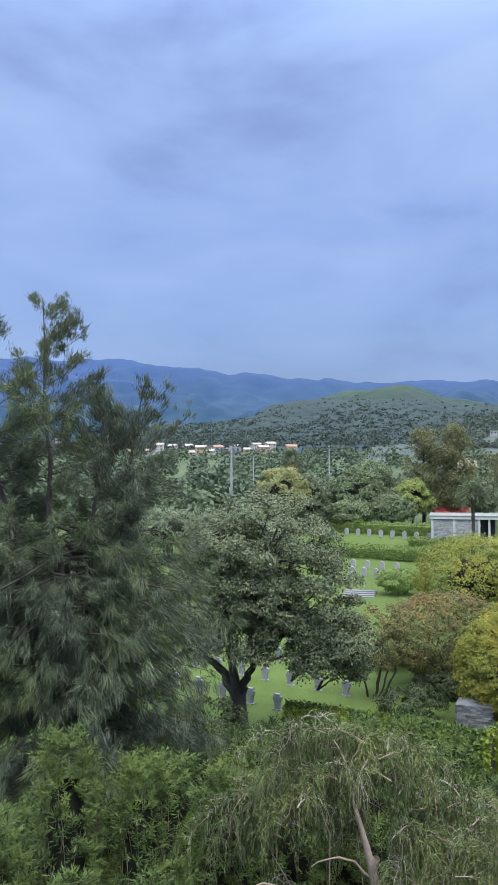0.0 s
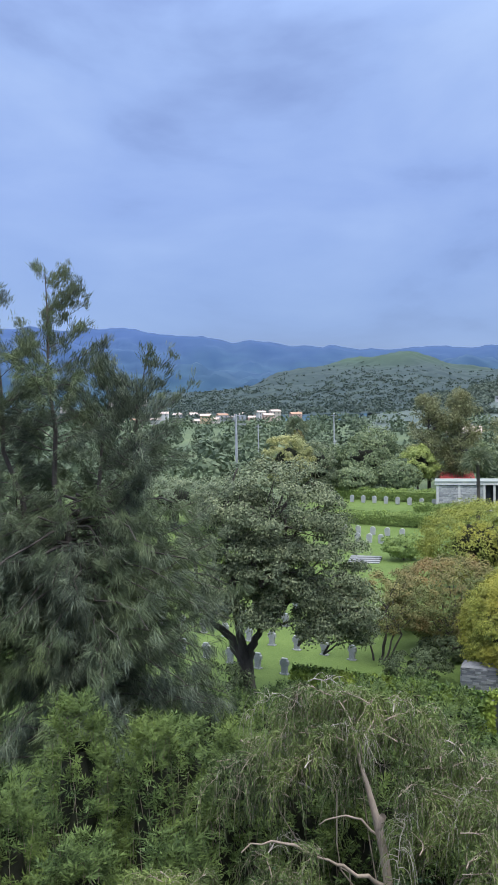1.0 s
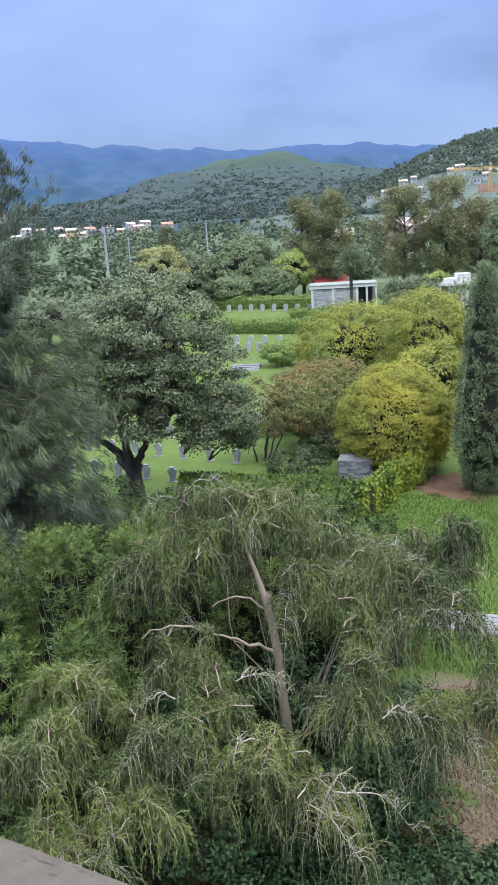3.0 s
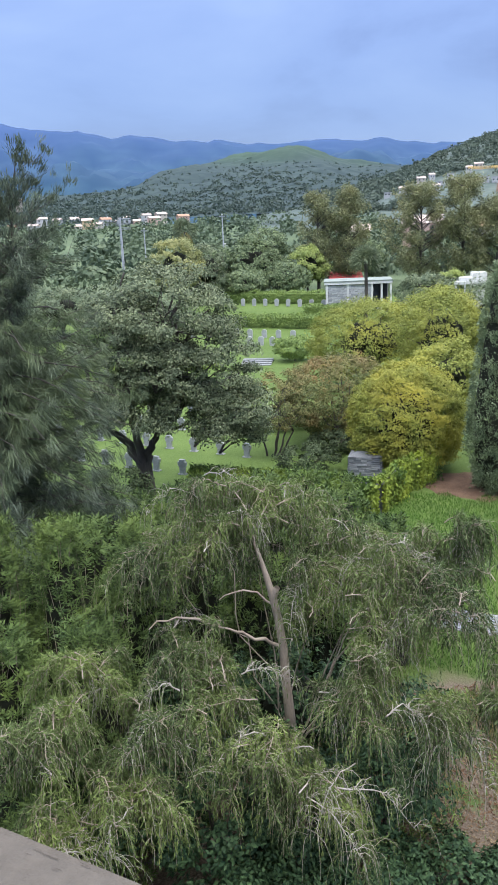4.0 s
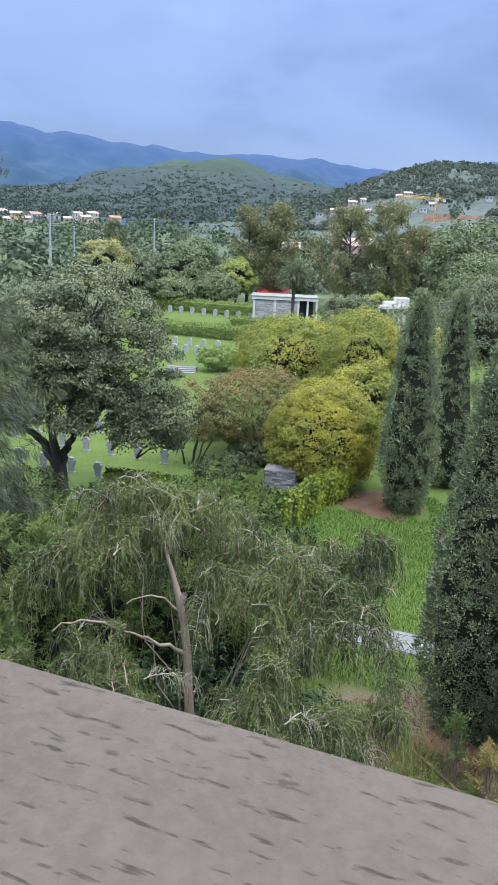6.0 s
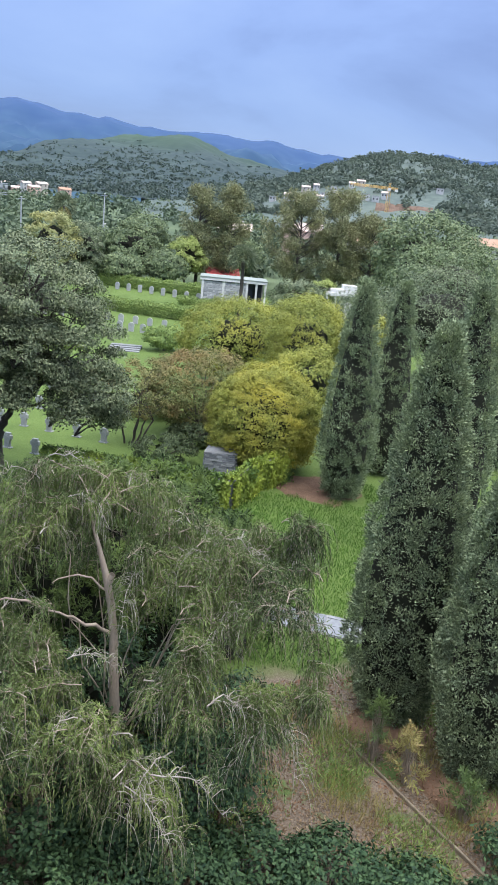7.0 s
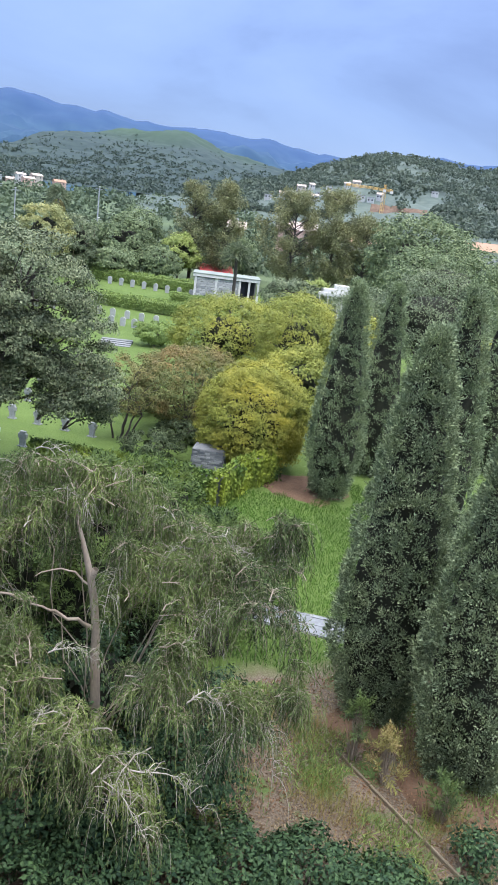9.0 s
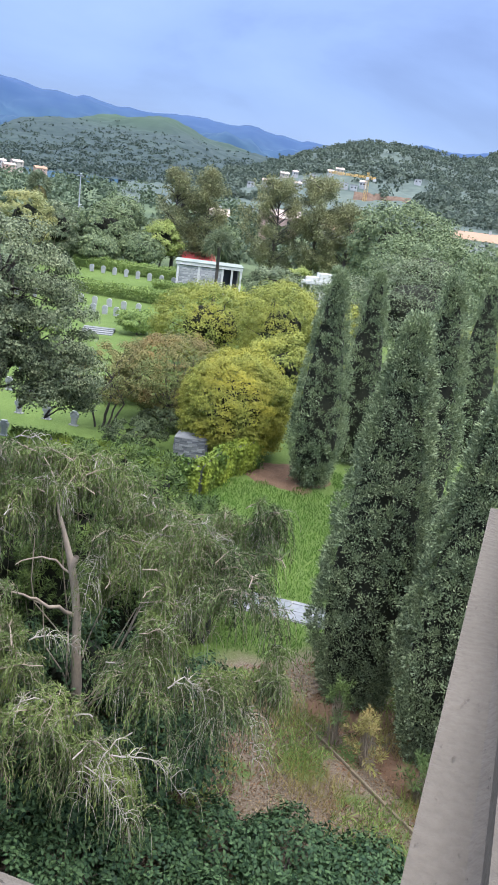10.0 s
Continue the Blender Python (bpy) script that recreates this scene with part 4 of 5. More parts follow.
tree("grey_bush", (33.2, 93.0, 0.4), (0, 0, 2.8), (4.2, 3.0, 2.8), M_OLV, 62, "grey-green bush beside the memorial building", 9000, (0.3, 0.13), 60, 0.8, 0.14, category="shrub")
tree("lime_bush", (38.4, 99.0, 1.0), (0, 0, 3.0), (2.2, 2.0, 2.0), M_LGR, 63, "lime-green bush behind the memorial", 3000, (0.3, 0.16), 26, 0.6, 0.12, category="shrub")
tree("olive_tree", (34.9, 61.5, 0), (0, 0, 5.4), (5.8, 4.6, 5.0), M_OLV, 64, "wide grey-green olive tree behind the cypresses", 17000, (0.22, 0.08), 190, 0.95, 0.22, category="tree")
tree("olive_tree", (29.8, 64.5, 0), (0, 0, 4.0), (4.6, 4.0, 3.8), M_OLV, 65, "grey-green olive tree among the shrubs", 12000, (0.24, 0.09), 150, 0.9, 0.2, category="tree")
tree("holm_oak", (48.0, 82.0, 0), (0, 0, 6.6), (9.0, 6.0, 6.2), M_DGR, 66, "broad dark green holm oak at the garden edge", 18000, (0.3, 0.16), 200, 1.3, 0.3, category="tree")
tree("holm_oak", (52.5, 98.0, 1.0), (0, 0, 8.2), (8.5, 6.0, 6.8), M_DGR, 67, "large dark rounded evergreen oak beyond the garden", 18000, (0.42, 0.22), 210, 1.5, 0.35, category="tree")
tree("holm_oak", (74.0, 104.0, 1.0), (0, 0, 6.4), (8.0, 6.0, 5.0), M_DGR, 68, "dark evergreen oak beyond the garden", 10000, (0.42, 0.22), 150, 1.3, 0.3, category="tree")


def feather_tree(base, height, radius, seed, label, n=15000, z0=0.16, mat=None):
    """A tall distant casuarina: ragged plumes on a straight trunk."""
    rng = np.random.default_rng(seed)
    top = thing("tall_casuarina", Matrix.Translation(base), label, "tree", "tall trees behind the memorial")
    w, s = Soup(), Soup()
    w.tube(curve_pts((0, 0, -0.2), (0.1, 0, height * 0.97), 0, rng, 7, 0.008), np.linspace(0.32, 0.03, 7), 7)
    m = 64
    t = np.sort(rng.uniform(z0, 1.0, m))
    for u in t:
        a = rng.uniform(0, 2 * np.pi)
        ln = radius * (0.30 + 0.8 * math.sin(min(max((u - z0) / (1 - z0), 0), 1) * 2.35 + 0.6)) * rng.uniform(0.4, 1.15)
        q = np.array([math.cos(a) * ln, math.sin(a) * ln, min(u * height + ln * 0.5, height * 1.02)])
        w.tube(curve_pts((0, 0, u * height - 0.5), q, 0.1, rng, 4, 0.08), np.linspace(0.09, 0.02, 4), 4)
        tufts = 6
        f = rng.uniform(0.45, 1.05, tufts)
        T = np.array([0, 0, u * height]) * (1 - f)[:, None] + q * f[:, None] + rng.normal(size=(tufts, 3)) * 0.3
        k = n // (m * tufts)
        o = sphere_dirs(rng, tufts * k)
        P = np.repeat(T, k, 0) + o * rng.uniform(0.2, 1.0, tufts * k)[:, None] * np.array([0.85, 0.85, 0.8])
        D = o * 0.7 + rng.normal(size=P.shape) * 0.35 + np.array([0, 0, -0.15])
        s.leaves(P, D, rng.uniform(0.25, 0.55, len(P)), rng.uniform(0.08, 0.15, len(P)), rng)
    part_of("trunk", w.mesh("trunk", M_BARK, True), top)
    part_of("crown", s.mesh("crown", mat or M_CASF), top)


M_CASF = leaf_mat("far_casuarina_needles", (0.110, 0.128, 0.072), (0.330, 0.350, 0.200), (0.25, 0.25, 0.13), 0.3, 0.2)
feather_tree((27.4, 127.0, 1.5), 14.6, 2.9, 71, "tall thin feathery tree behind the memorial")
feather_tree((32.2, 126.0, 1.5), 15.4, 3.0, 72, "tall thin brownish feathery tree behind the memorial")
feather_tree((42.6, 122.5, 1.5), 15.2, 5.4, 73, "broad tall grey-green feathery tree", 22000, 0.1)
feather_tree((48.6, 120.5, 1.5), 16.0, 5.2, 74, "broad tall feathery tree with drooping plumes", 22000, 0.1)
feather_tree((53.5, 119.0, 1.5), 12.6, 4.2, 75, "feathery tree at the end of the row", 15000, 0.1)
tree("light_green_tree", (25.0, 124.0, 1.4), (0, 0, 4.6), (3.2, 3.0, 3.5), M_LGR, 76, "light lime-green tree behind the hedges", 6500, (0.34, 0.2), 46, 0.8, 0.16)
for k, (x, y, h, r) in enumerate([(17.5, 130.0, 9.2, 4.8), (12.0, 135.0, 7.4, 4.4), (21.5, 121.0, 5.6, 3.6), (15.0, 122.0, 4.6, 4.0), (21.0, 141.0, 10.4, 4.6), (6.0, 142.0, 6.0, 4.5), (36.0, 136.0, 9.0, 5.0), (10.0, 124.0, 3.6, 3.4)]):
    tree("evergreen_tree", (x, y, terrain(x, y)), (0, 0, h * 0.55), (r, r, h * 0.46), M_DGR, 80 + k, "dark rounded evergreen tree beyond the cemetery", 6500, (0.42, 0.22), 50, 1.1, 0.22, group="trees beyond the cemetery")
tree("poplar", (4.6, 118.0, 1.4), (0, 0, 5.6), (4.2, 3.4, 4.6), M_PALE, 91, "pale yellow-green tree behind the oak", 8000, (0.36, 0.17), 60, 0.9, 0.18)
tree("poplar", (9.2, 121.0, 1.4), (0, 0, 5.0), (3.4, 3.0, 4.2), M_OLV, 92, "sparse grey tree behind the oak", 5000, (0.36, 0.15), 50, 0.8, 0.15, bark=M_BARKP)
for k, (x, y, h, r) in enumerate([(-4.0, 92.0, 6.6, 4.2), (-10.0, 96.0, 6.0, 4.6), (1.5, 86.0, 5.0, 3.0), (-16.0, 88.0, 6.5, 4.5), (-23.0, 80.0, 6.5, 4.5), (-13.0, 62.0, 6.0, 3.6), (-19.0, 55.0, 7.0, 3.6)]):
    tree("olive_tree", (x, y, terrain(x, y)), (0, 0, h * 0.55), (r, r, h * 0.46), M_OLV, 95 + k, "grey-green tree bordering the cemetery", 6500, (0.32, 0.14), 50, 0.95, 0.2, group="trees bordering the cemetery")


def palm(base, height, spread, seed, label, skirt=False):
    """A fan palm: ringed trunk and a head of folded fronds."""
    rng = np.random.default_rng(seed)
    top = thing("palm_tree", Matrix.Translation(base), label, "palm tree")
    w, s, d = Soup(), Soup(), Soup()
    hh = np.linspace(-0.1, height, 16)
    w.tube(np.stack([0.1 * np.sin(hh * 0.4), 0 * hh, hh], 1), 0.21 + 0.02 * np.cos(np.arange(16) * np.pi), 9)
    for k in range(60):
        a, e = rng.uniform(0, 2 * np.pi), rng.uniform(-0.6, 1.35)
        dr = np.array([math.cos(a) * math.cos(e), math.sin(a) * math.cos(e), math.sin(e)])
        o = np.array([0.1 * math.sin(height * 0.4), 0, height + 0.1]) + dr * spread * 0.45
        P = np.repeat(o[None], 22, 0)
        s.strands(P, dr * 0.9 + rng.normal(size=(22, 3)) * 0.45, spread * rng.uniform(0.45, 0.7, 22), 0.06, 0.7, rng)
    if skirt:
        for k in range(45):
            a = rng.uniform(0, 2 * np.pi)
            o = np.array([math.cos(a) * 0.3, math.sin(a) * 0.3, height - rng.uniform(0, 1.6)])
            d.strands(np.repeat(o[None], 12, 0), np.array([math.cos(a), math.sin(a), -1.1]) + rng.normal(size=(12, 3)) * 0.3, spread * rng.uniform(0.5, 0.8, 12), 0.07, 1.0, rng)
        part_of("dead_fronds", d.mesh("dead_fronds", M_DRY), top, "dry brown hanging fronds")
    part_of("trunk", w.mesh("trunk", M_BARK, True), top)
    part_of("fronds", s.mesh("fronds", M_OLV), top)


palm((26.2, 95.0, 0.3), 7.2, 2.1, 141, "fan palm standing in front of the memorial")
palm((8.8, 170.0, 3.0), 9.0, 3.0, 142, "shaggy palm with brown dead fronds", True)


# ---- valley woods ----
def woods():
    rng = np.random.default_rng(151)
    s = Soup()
    count = 1600
    az = np.radians(rng.uniform(-32, 44, count))
    r = 140 + 560 * rng.uniform(0, 1, count) ** 1.15
    for a, d in zip(az, r):
        x, y = d * math.sin(a), d * math.cos(a)
        z = terrain(x, y)
        rad = rng.uniform(1.6, 4.2) * (1 if d < 330 else 1.25)
        n = 90 if d < 260 else 54
        if d > 500 and -7.5 < math.degrees(a) < 3.5 and rng.random() < 0.8:
            continue
        P, D, C = crown_points(rng, (x, y, z + rad * 0.75), (rad, rad, rad * 0.85), 7, n, rad * 0.5, -0.3)
        s.leaves(P, D[:, :3], rad * 0.33 * rng.uniform(0.7, 1.3, n), rad * 0.30 * rng.uniform(0.7, 1.3, n), rng, D[:, 3:])
    tagged(new("valley_woods", s.mesh("valley_woods", M_FOREST)), "mixed green woods and olive groves filling the valley", "woods", kind="stuff")


woods()


# bearing, sight angle and roof of the hillside houses
HILLSIDE = [(19.2, 2.75, 0), (19.9, 2.95, 0), (20.5, 2.55, 1), (21.1, 2.9, 1), (22.3, 3.25, 0), (22.9, 3.4, 0), (22.6, 2.45, 1), (23.3, 2.3, 1), (24.0, 2.25, 1), (28.2, 3.45, 1), (19.6, 2.3, 1), (20.2, 2.15, 0), (21.6, 2.35, 1), (24.6, 2.75, 0), (17.0, 1.6, 1), (18.0, 1.9, 0)]
SITES = []
for az, el, flat in HILLSIDE:
    for dist in range(540, 980, 4):
        x, y = dist * math.sin(radians(az)), dist * math.cos(radians(az))
        gz = right_hill(x, y, az, dist)
        if gz > 11.8 + (dist + 6) * math.tan(radians(el)) - 2.5:
            break
    SITES.append((x, y, gz, dist))


def hill_woods():
    rng = np.random.default_rng(152)
    s = Soup()
    for a, d in zip(np.radians(rng.uniform(13, 38, 4200)), rng.uniform(430, 1060, 4200)):
        x, y = d * math.sin(a), d * math.cos(a)
        z = right_hill(x, y, math.degrees(a), d)
        if (22.2 < math.degrees(a) < 28.0 and 390 < d < 600 and rng.random() < 0.93):
            continue
        if any(abs(math.degrees(a) - h[0]) < 0.75 and site[3] - 90 < d < site[3] + 12 for h, site in zip(HILLSIDE, SITES)):
            continue
        rad = rng.uniform(2.2, 5.0)
        n = 22
        P, D, C = crown_points(rng, (x, y, z + rad * 0.45), (rad, rad, rad * 0.7), 6, n, rad * 0.55, -0.2)
        s.leaves(P, D[:, :3], rad * 0.5 * rng.uniform(0.7, 1.3, n), rad * 0.46 * rng.uniform(0.7, 1.3, n), rng, D[:, 3:])
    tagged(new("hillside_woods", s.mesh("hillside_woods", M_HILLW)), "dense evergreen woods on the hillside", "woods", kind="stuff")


def hill_scrub():
    rng = np.random.default_rng(153)
    s = Soup()
    for a, d in zip(np.radians(rng.uniform(-14, 25, 8500)), 628 + 1000 * rng.uniform(0, 1, 8500) ** 1.3):
        x, y = d * math.sin(a), d * math.cos(a)
        z = green_hill(x, y, math.degrees(a), d)
        if z > 58 + 80 * rng.random() * rng.random() - 12 * math.sin(math.degrees(a) * 0.6):
            continue
        rad = rng.uniform(2.0, 4.6)
        P, D, C = crown_points(rng, (x, y, z + rad * 0.1), (rad, rad, rad * 0.5), 5, 9, rad * 0.5, -0.1)
        s.leaves(P, D[:, :3], rad * 0.55, rad * 0.6, rng, D[:, 3:])
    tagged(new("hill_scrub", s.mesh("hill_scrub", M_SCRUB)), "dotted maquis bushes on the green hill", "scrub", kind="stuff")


# Bluish, low-contrast leaf tones hold the haze over the far scrub.
M_SCRUB = leaf_mat("scrub_leaves_haze", (0.052, 0.078, 0.070), (0.074, 0.102, 0.088), None, 0.02, 0.35)
hill_scrub()
# Hillside leaves get the same haze tint in their colour.
M_HILLW = leaf_mat("hillside_leaves_haze", (0.076, 0.104, 0.088), (0.108, 0.140, 0.114), None, 0.02, 0.4)
hill_woods()


# ---- hedges ----
def hedge(p, q, height, width, seed, label, n):
    """A clipped hedge from p to q: leafy sides and top over a woody core."""
    rng = np.random.default_rng(seed)
    p, q = np.array(p, float), np.array(q, float)
    ln = float(np.linalg.norm(q - p))
    ang = math.degrees(math.atan2(q[1] - p[1], q[0] - p[0]))
    top = thing("hedge", pose(p[0], p[1], terrain(*((p + q) / 2)), 0, 0, ang), label, "hedge", "cemetery hedges")
    bm = box_bm(0.15, ln - 0.15, -width * 0.38, width * 0.38, 0, height * 0.86, 0.12)
    part("core", bm, M_HEDGE, top)
    u, v = rng.uniform(0, ln, n), rng.uniform(0, 1, n)
    per = 2 * height + width
    k = v * per
    y = np.where(k < height, -width / 2, np.where(k < height + width, k - height - width / 2, width / 2))
    z = np.where(k < height, k, np.where(k < height + width, height, per - k))
    wob = 0.16 * np.sin(u * 1.9 + seed) + 0.12 * np.sin(u * 4.3)
    P = np.stack([u, y + rng.normal(size=n) * 0.08, z * (1 + wob * 0.6) + rng.normal(size=n) * 0.08], 1)
    O = np.stack([0 * u, np.where(np.abs(y) > width * 0.49, np.sign(y), 0), np.where(np.abs(y) > width * 0.49, 0.2, 1)], 1)
    P[:, 2] = np.maximum(P[:, 2], 0.05)
    s = Soup()
    s.leaves(P, rng.normal(size=(n, 3)) + O * 0.2, 0.19 * rng.uniform(0.7, 1.3, n), 0.12 * rng.uniform(0.7, 1.3, n), rng, O + np.array([0, 0, 0.3]))
    part_of("leaves", s.mesh("leaves", M_HEDGE), top)


hedge((9.5, 98.5), (21.0, 92.5), 1.3, 2.6, 161, "long clipped green hedge between two rows of graves", 9000)
hedge((12.0, 121.0), (26.5, 111.0), 1.5, 2.4, 162, "clipped green hedge in front of the memorial", 8000)
hedge((20.5, 103.5), (28.0, 98.5), 1.0, 2.0, 163, "clipped bright green hedge at the foot of the memorial", 5000)
hedge((-14.0, 68.0), (6.0, 71.0), 1.1, 1.8, 164, "clipped hedge at the end of the lower lawn", 8000)


# ---- graves ----
def gravestone_mesh(near):
    """A squat stone cross with short arms, or a slab with a rounded head."""
    bm = bmesh.new()
    if near:
        outline = [(-0.14, 0), (0.14, 0), (0.16, 0.42), (0.23, 0.42), (0.24, 0.66), (0.155, 0.66), (0.15, 0.78), (-0.15, 0.78), (-0.155, 0.66), (-0.24, 0.66), (-0.23, 0.42), (-0.16, 0.42)]
    else:
        outline = [(-0.27, 0), (0.27, 0), (0.31, 0.7)] + [(0.31 * math.cos(a), 0.7 + 0.28 * math.sin(a)) for a in np.linspace(0.35, math.pi - 0.35, 7)] + [(-0.31, 0.7)]
    f = bm.faces.new([bm.verts.new((x, -0.09, z)) for x, z in outline])
    ex = bmesh.ops.extrude_face_region(bm, geom=[f])
    bmesh.ops.translate(bm, vec=(0, 0.18, 0), verts=[v for v in ex["geom"] if isinstance(v, bmesh.types.BMVert)])
    bmesh.ops.recalc_face_normals(bm, faces=list(bm.faces))
    bmesh.ops.bevel(bm, geom=list(bm.edges), offset=0.018, segments=1, affect="EDGES")
    return bm


def grave(at, near, label):
    top = thing("gravestone", at, label, "gravestone", "war graves" if near else "terrace graves")
    part("stone", gravestone_mesh(near), M_GRAVE if near else M_STONEW, top)
    part("plinth", box_bm(-0.24, 0.24, -0.14, 0.14, -0.05, 0.05, 0.015), M_GRAVE if near else M_STONEW, top)
    return top


rg = random.Random(5)
proto = grave(pose(1.1, 38.7, 0, 0, 0, -34), True, "squat grey stone cross standing on the lawn")
for row in range(0, 4):
    for col in range(-6, 4):
        x = 1.1 + col * 1.33 + row * 0.86
        y = 38.7 - col * 1.0 + row * 4.2
        if (row, col) == (0, 0) or (row == 0 and col > 0) or (col > 2) or x > 6.4 + row * 0.5:
            continue
        copy_thing(proto, pose(x + rg.uniform(-0.04, 0.04), y, 0, rg.uniform(-2, 2), rg.uniform(-2, 2), -34 + rg.uniform(-4, 4)))
far_proto = grave(pose(24.8, 106.3, terrain(24.8, 106.3)), False, "pale round-headed gravestone on a grass terrace")
for a, b, n in (((13.6, 114.5), (23.7, 107.1), 8), ((9.8, 90.4), (15.6, 86.4), 5), ((10.4, 83.4), (12.6, 82.0), 3), ((3.0, 92.0), (8.6, 91.0), 4)):
    for k in range(n):
        u = k / (n - 1)
        x, y = a[0] + (b[0] - a[0]) * u, a[1] + (b[1] - a[1]) * u
        copy_thing(far_proto, pose(x, y, terrain(x, y), rg.uniform(-2, 2), rg.uniform(-2, 2), -28 + rg.uniform(-5, 5)))

# ---- cemetery steps ----
steps = thing("stone_steps", pose(9.6, 71.5, 0, 0, 0, -14), "low pale stone steps leading up to the grave terrace", "steps")
for k in range(4):
    part("step", box_bm(-1.5, 1.3, -1.4 + k * 0.7, -0.6 + k * 0.7, -0.05, 0.05 + 0.06 * k, 0.01), M_COPING, steps)


# ---- memorial building ----
def memorial():
    p, q = Vector((23.1, 103.0)), Vector((31.2, 101.0))
    ln = (q - p).length
    ang = math.degrees(math.atan2(q.y - p.y, q.x - p.x))
    z = 1.15
    top = thing("memorial_building", pose(p.x, p.y, z, 0, 0, ang), "low flat-roofed memorial with rubble-stone panels and white frame", "building")
    h = 3.72
    part("floor_slab", box_bm(-0.1, ln + 0.1, -0.1, 5.6, -0.25, 0.05, 0.01), M_STONEW, top)
    part("roof", box_bm(-0.25, ln + 0.25, -0.28, 5.8, h - 0.06, h + 0.05, 0.01), M_ROOFG, top, "grey-green felted roof")
    part("fascia", box_bm(-0.2, ln + 0.2, -0.22, -0.02, h - 0.42, h - 0.06, 0.01), M_WHITE, top, "white painted fascia")
    part("fascia", box_bm(ln, ln + 0.2, -0.02, 5.7, h - 0.42, h - 0.06, 0.01), M_WHITE, top)
    part("fascia", box_bm(-0.2, 0.0, -0.02, 5.7, h - 0.42, h - 0.06, 0.01), M_WHITE, top)
    cut = ln * 0.70
    part("back_wall", box_bm(0, ln, 5.2, 5.5, 0.05, h - 0.42), M_MORTAR, top)
    part("side_wall", box_bm(-0.02, 0.22, 0.25, 5.2, 0.05, h - 0.42), M_MORTAR, top)
    # Inner wall and lining carry the open bays' shade as near-black colour.
    part("inner_wall", box_bm(cut - 0.2, cut, 0.3, 5.2, 0.05, h - 0.42), M_DARKIN, top)
    part("shade_lining", box_bm(cut + 0.01, ln - 0.2, 5.0, 5.19, 0.05, h - 0.42), M_DARKIN, top)
    part("wall", box_bm(0.1, cut, 0.02, 0.28, 0.05, h - 0.42), M_MORTAR, top, "mortar bed of the stone wall")
    for x in (0.0, ln * 0.325, cut - 0.02, ln * 0.845, ln - 0.12):
        part("column", box_bm(x, x + (0.3 if x < cut - 0.1 else 0.26), -0.12, 0.22, 0.05, h - 0.42, 0.015), M_WHITE, top)
    part("door_leaf", box_bm(ln * 0.73, ln * 0.80, 0.5, 0.56, 0.05, h - 0.5), M_DARKIN, top)
    rng = random.Random(9)
    bricks = []
    for k in range(4):
        bm = box_bm(-0.5, 0.5, -0.5, 0.5, -0.5, 0.5)
        for v in bm.verts:
            v.co += Vector((rng.uniform(-0.1, 0.1), rng.uniform(-0.2, 0.2), rng.uniform(-0.13, 0.13)))
        me = bpy.data.meshes.new("stone")
        bm.to_mesh(me)
        bm.free()
        me.materials.append(M_RUBBLE)
        bricks.append(me)
    zc, row = 0.2, 0
    while zc < h - 0.5:
        x = 0.34
        while x < cut - 0.1:
            wd = rng.uniform(0.3, 0.62)
            ob = part_of("stone", bricks[rng.randrange(4)], top)
            ob.matrix_basis = pose(x + wd / 2, 0.0, zc, 0, rng.uniform(-4, 4), 0) @ Matrix.Diagonal((wd * 0.93, 0.1, 0.25, 1))
            x += wd
        zc += 0.29


memorial()
white2 = thing("white_pavilion", pose(40.6, 97.8, 1.2, 0, 0, -14), "small white flat-roofed structure among the shrubs", "building")
part("roof", box_bm(-2.2, 1.6, -1.6, 1.6, 2.9, 3.3, 0.02), M_WHITE, white2)
part("upper_block", box_bm(0.1, 1.8, -1.2, 1.2, 3.3, 4.3, 0.02), M_WHITE, white2)
part("ledge", box_bm(-1.6, 0.1, -1.3, 1.3, 3.3, 3.75, 0.02), M_WHITE, white2)
part("wall", box_bm(0.2, 1.5, -1.4, 1.4, 0, 2.9), M_WHITE, white2)
for x in (-2.1, -1.0):
    part("post", box_bm(x, x + 0.22, -1.5, -1.28, 0, 2.9, 0.01), M_WHITE, white2)


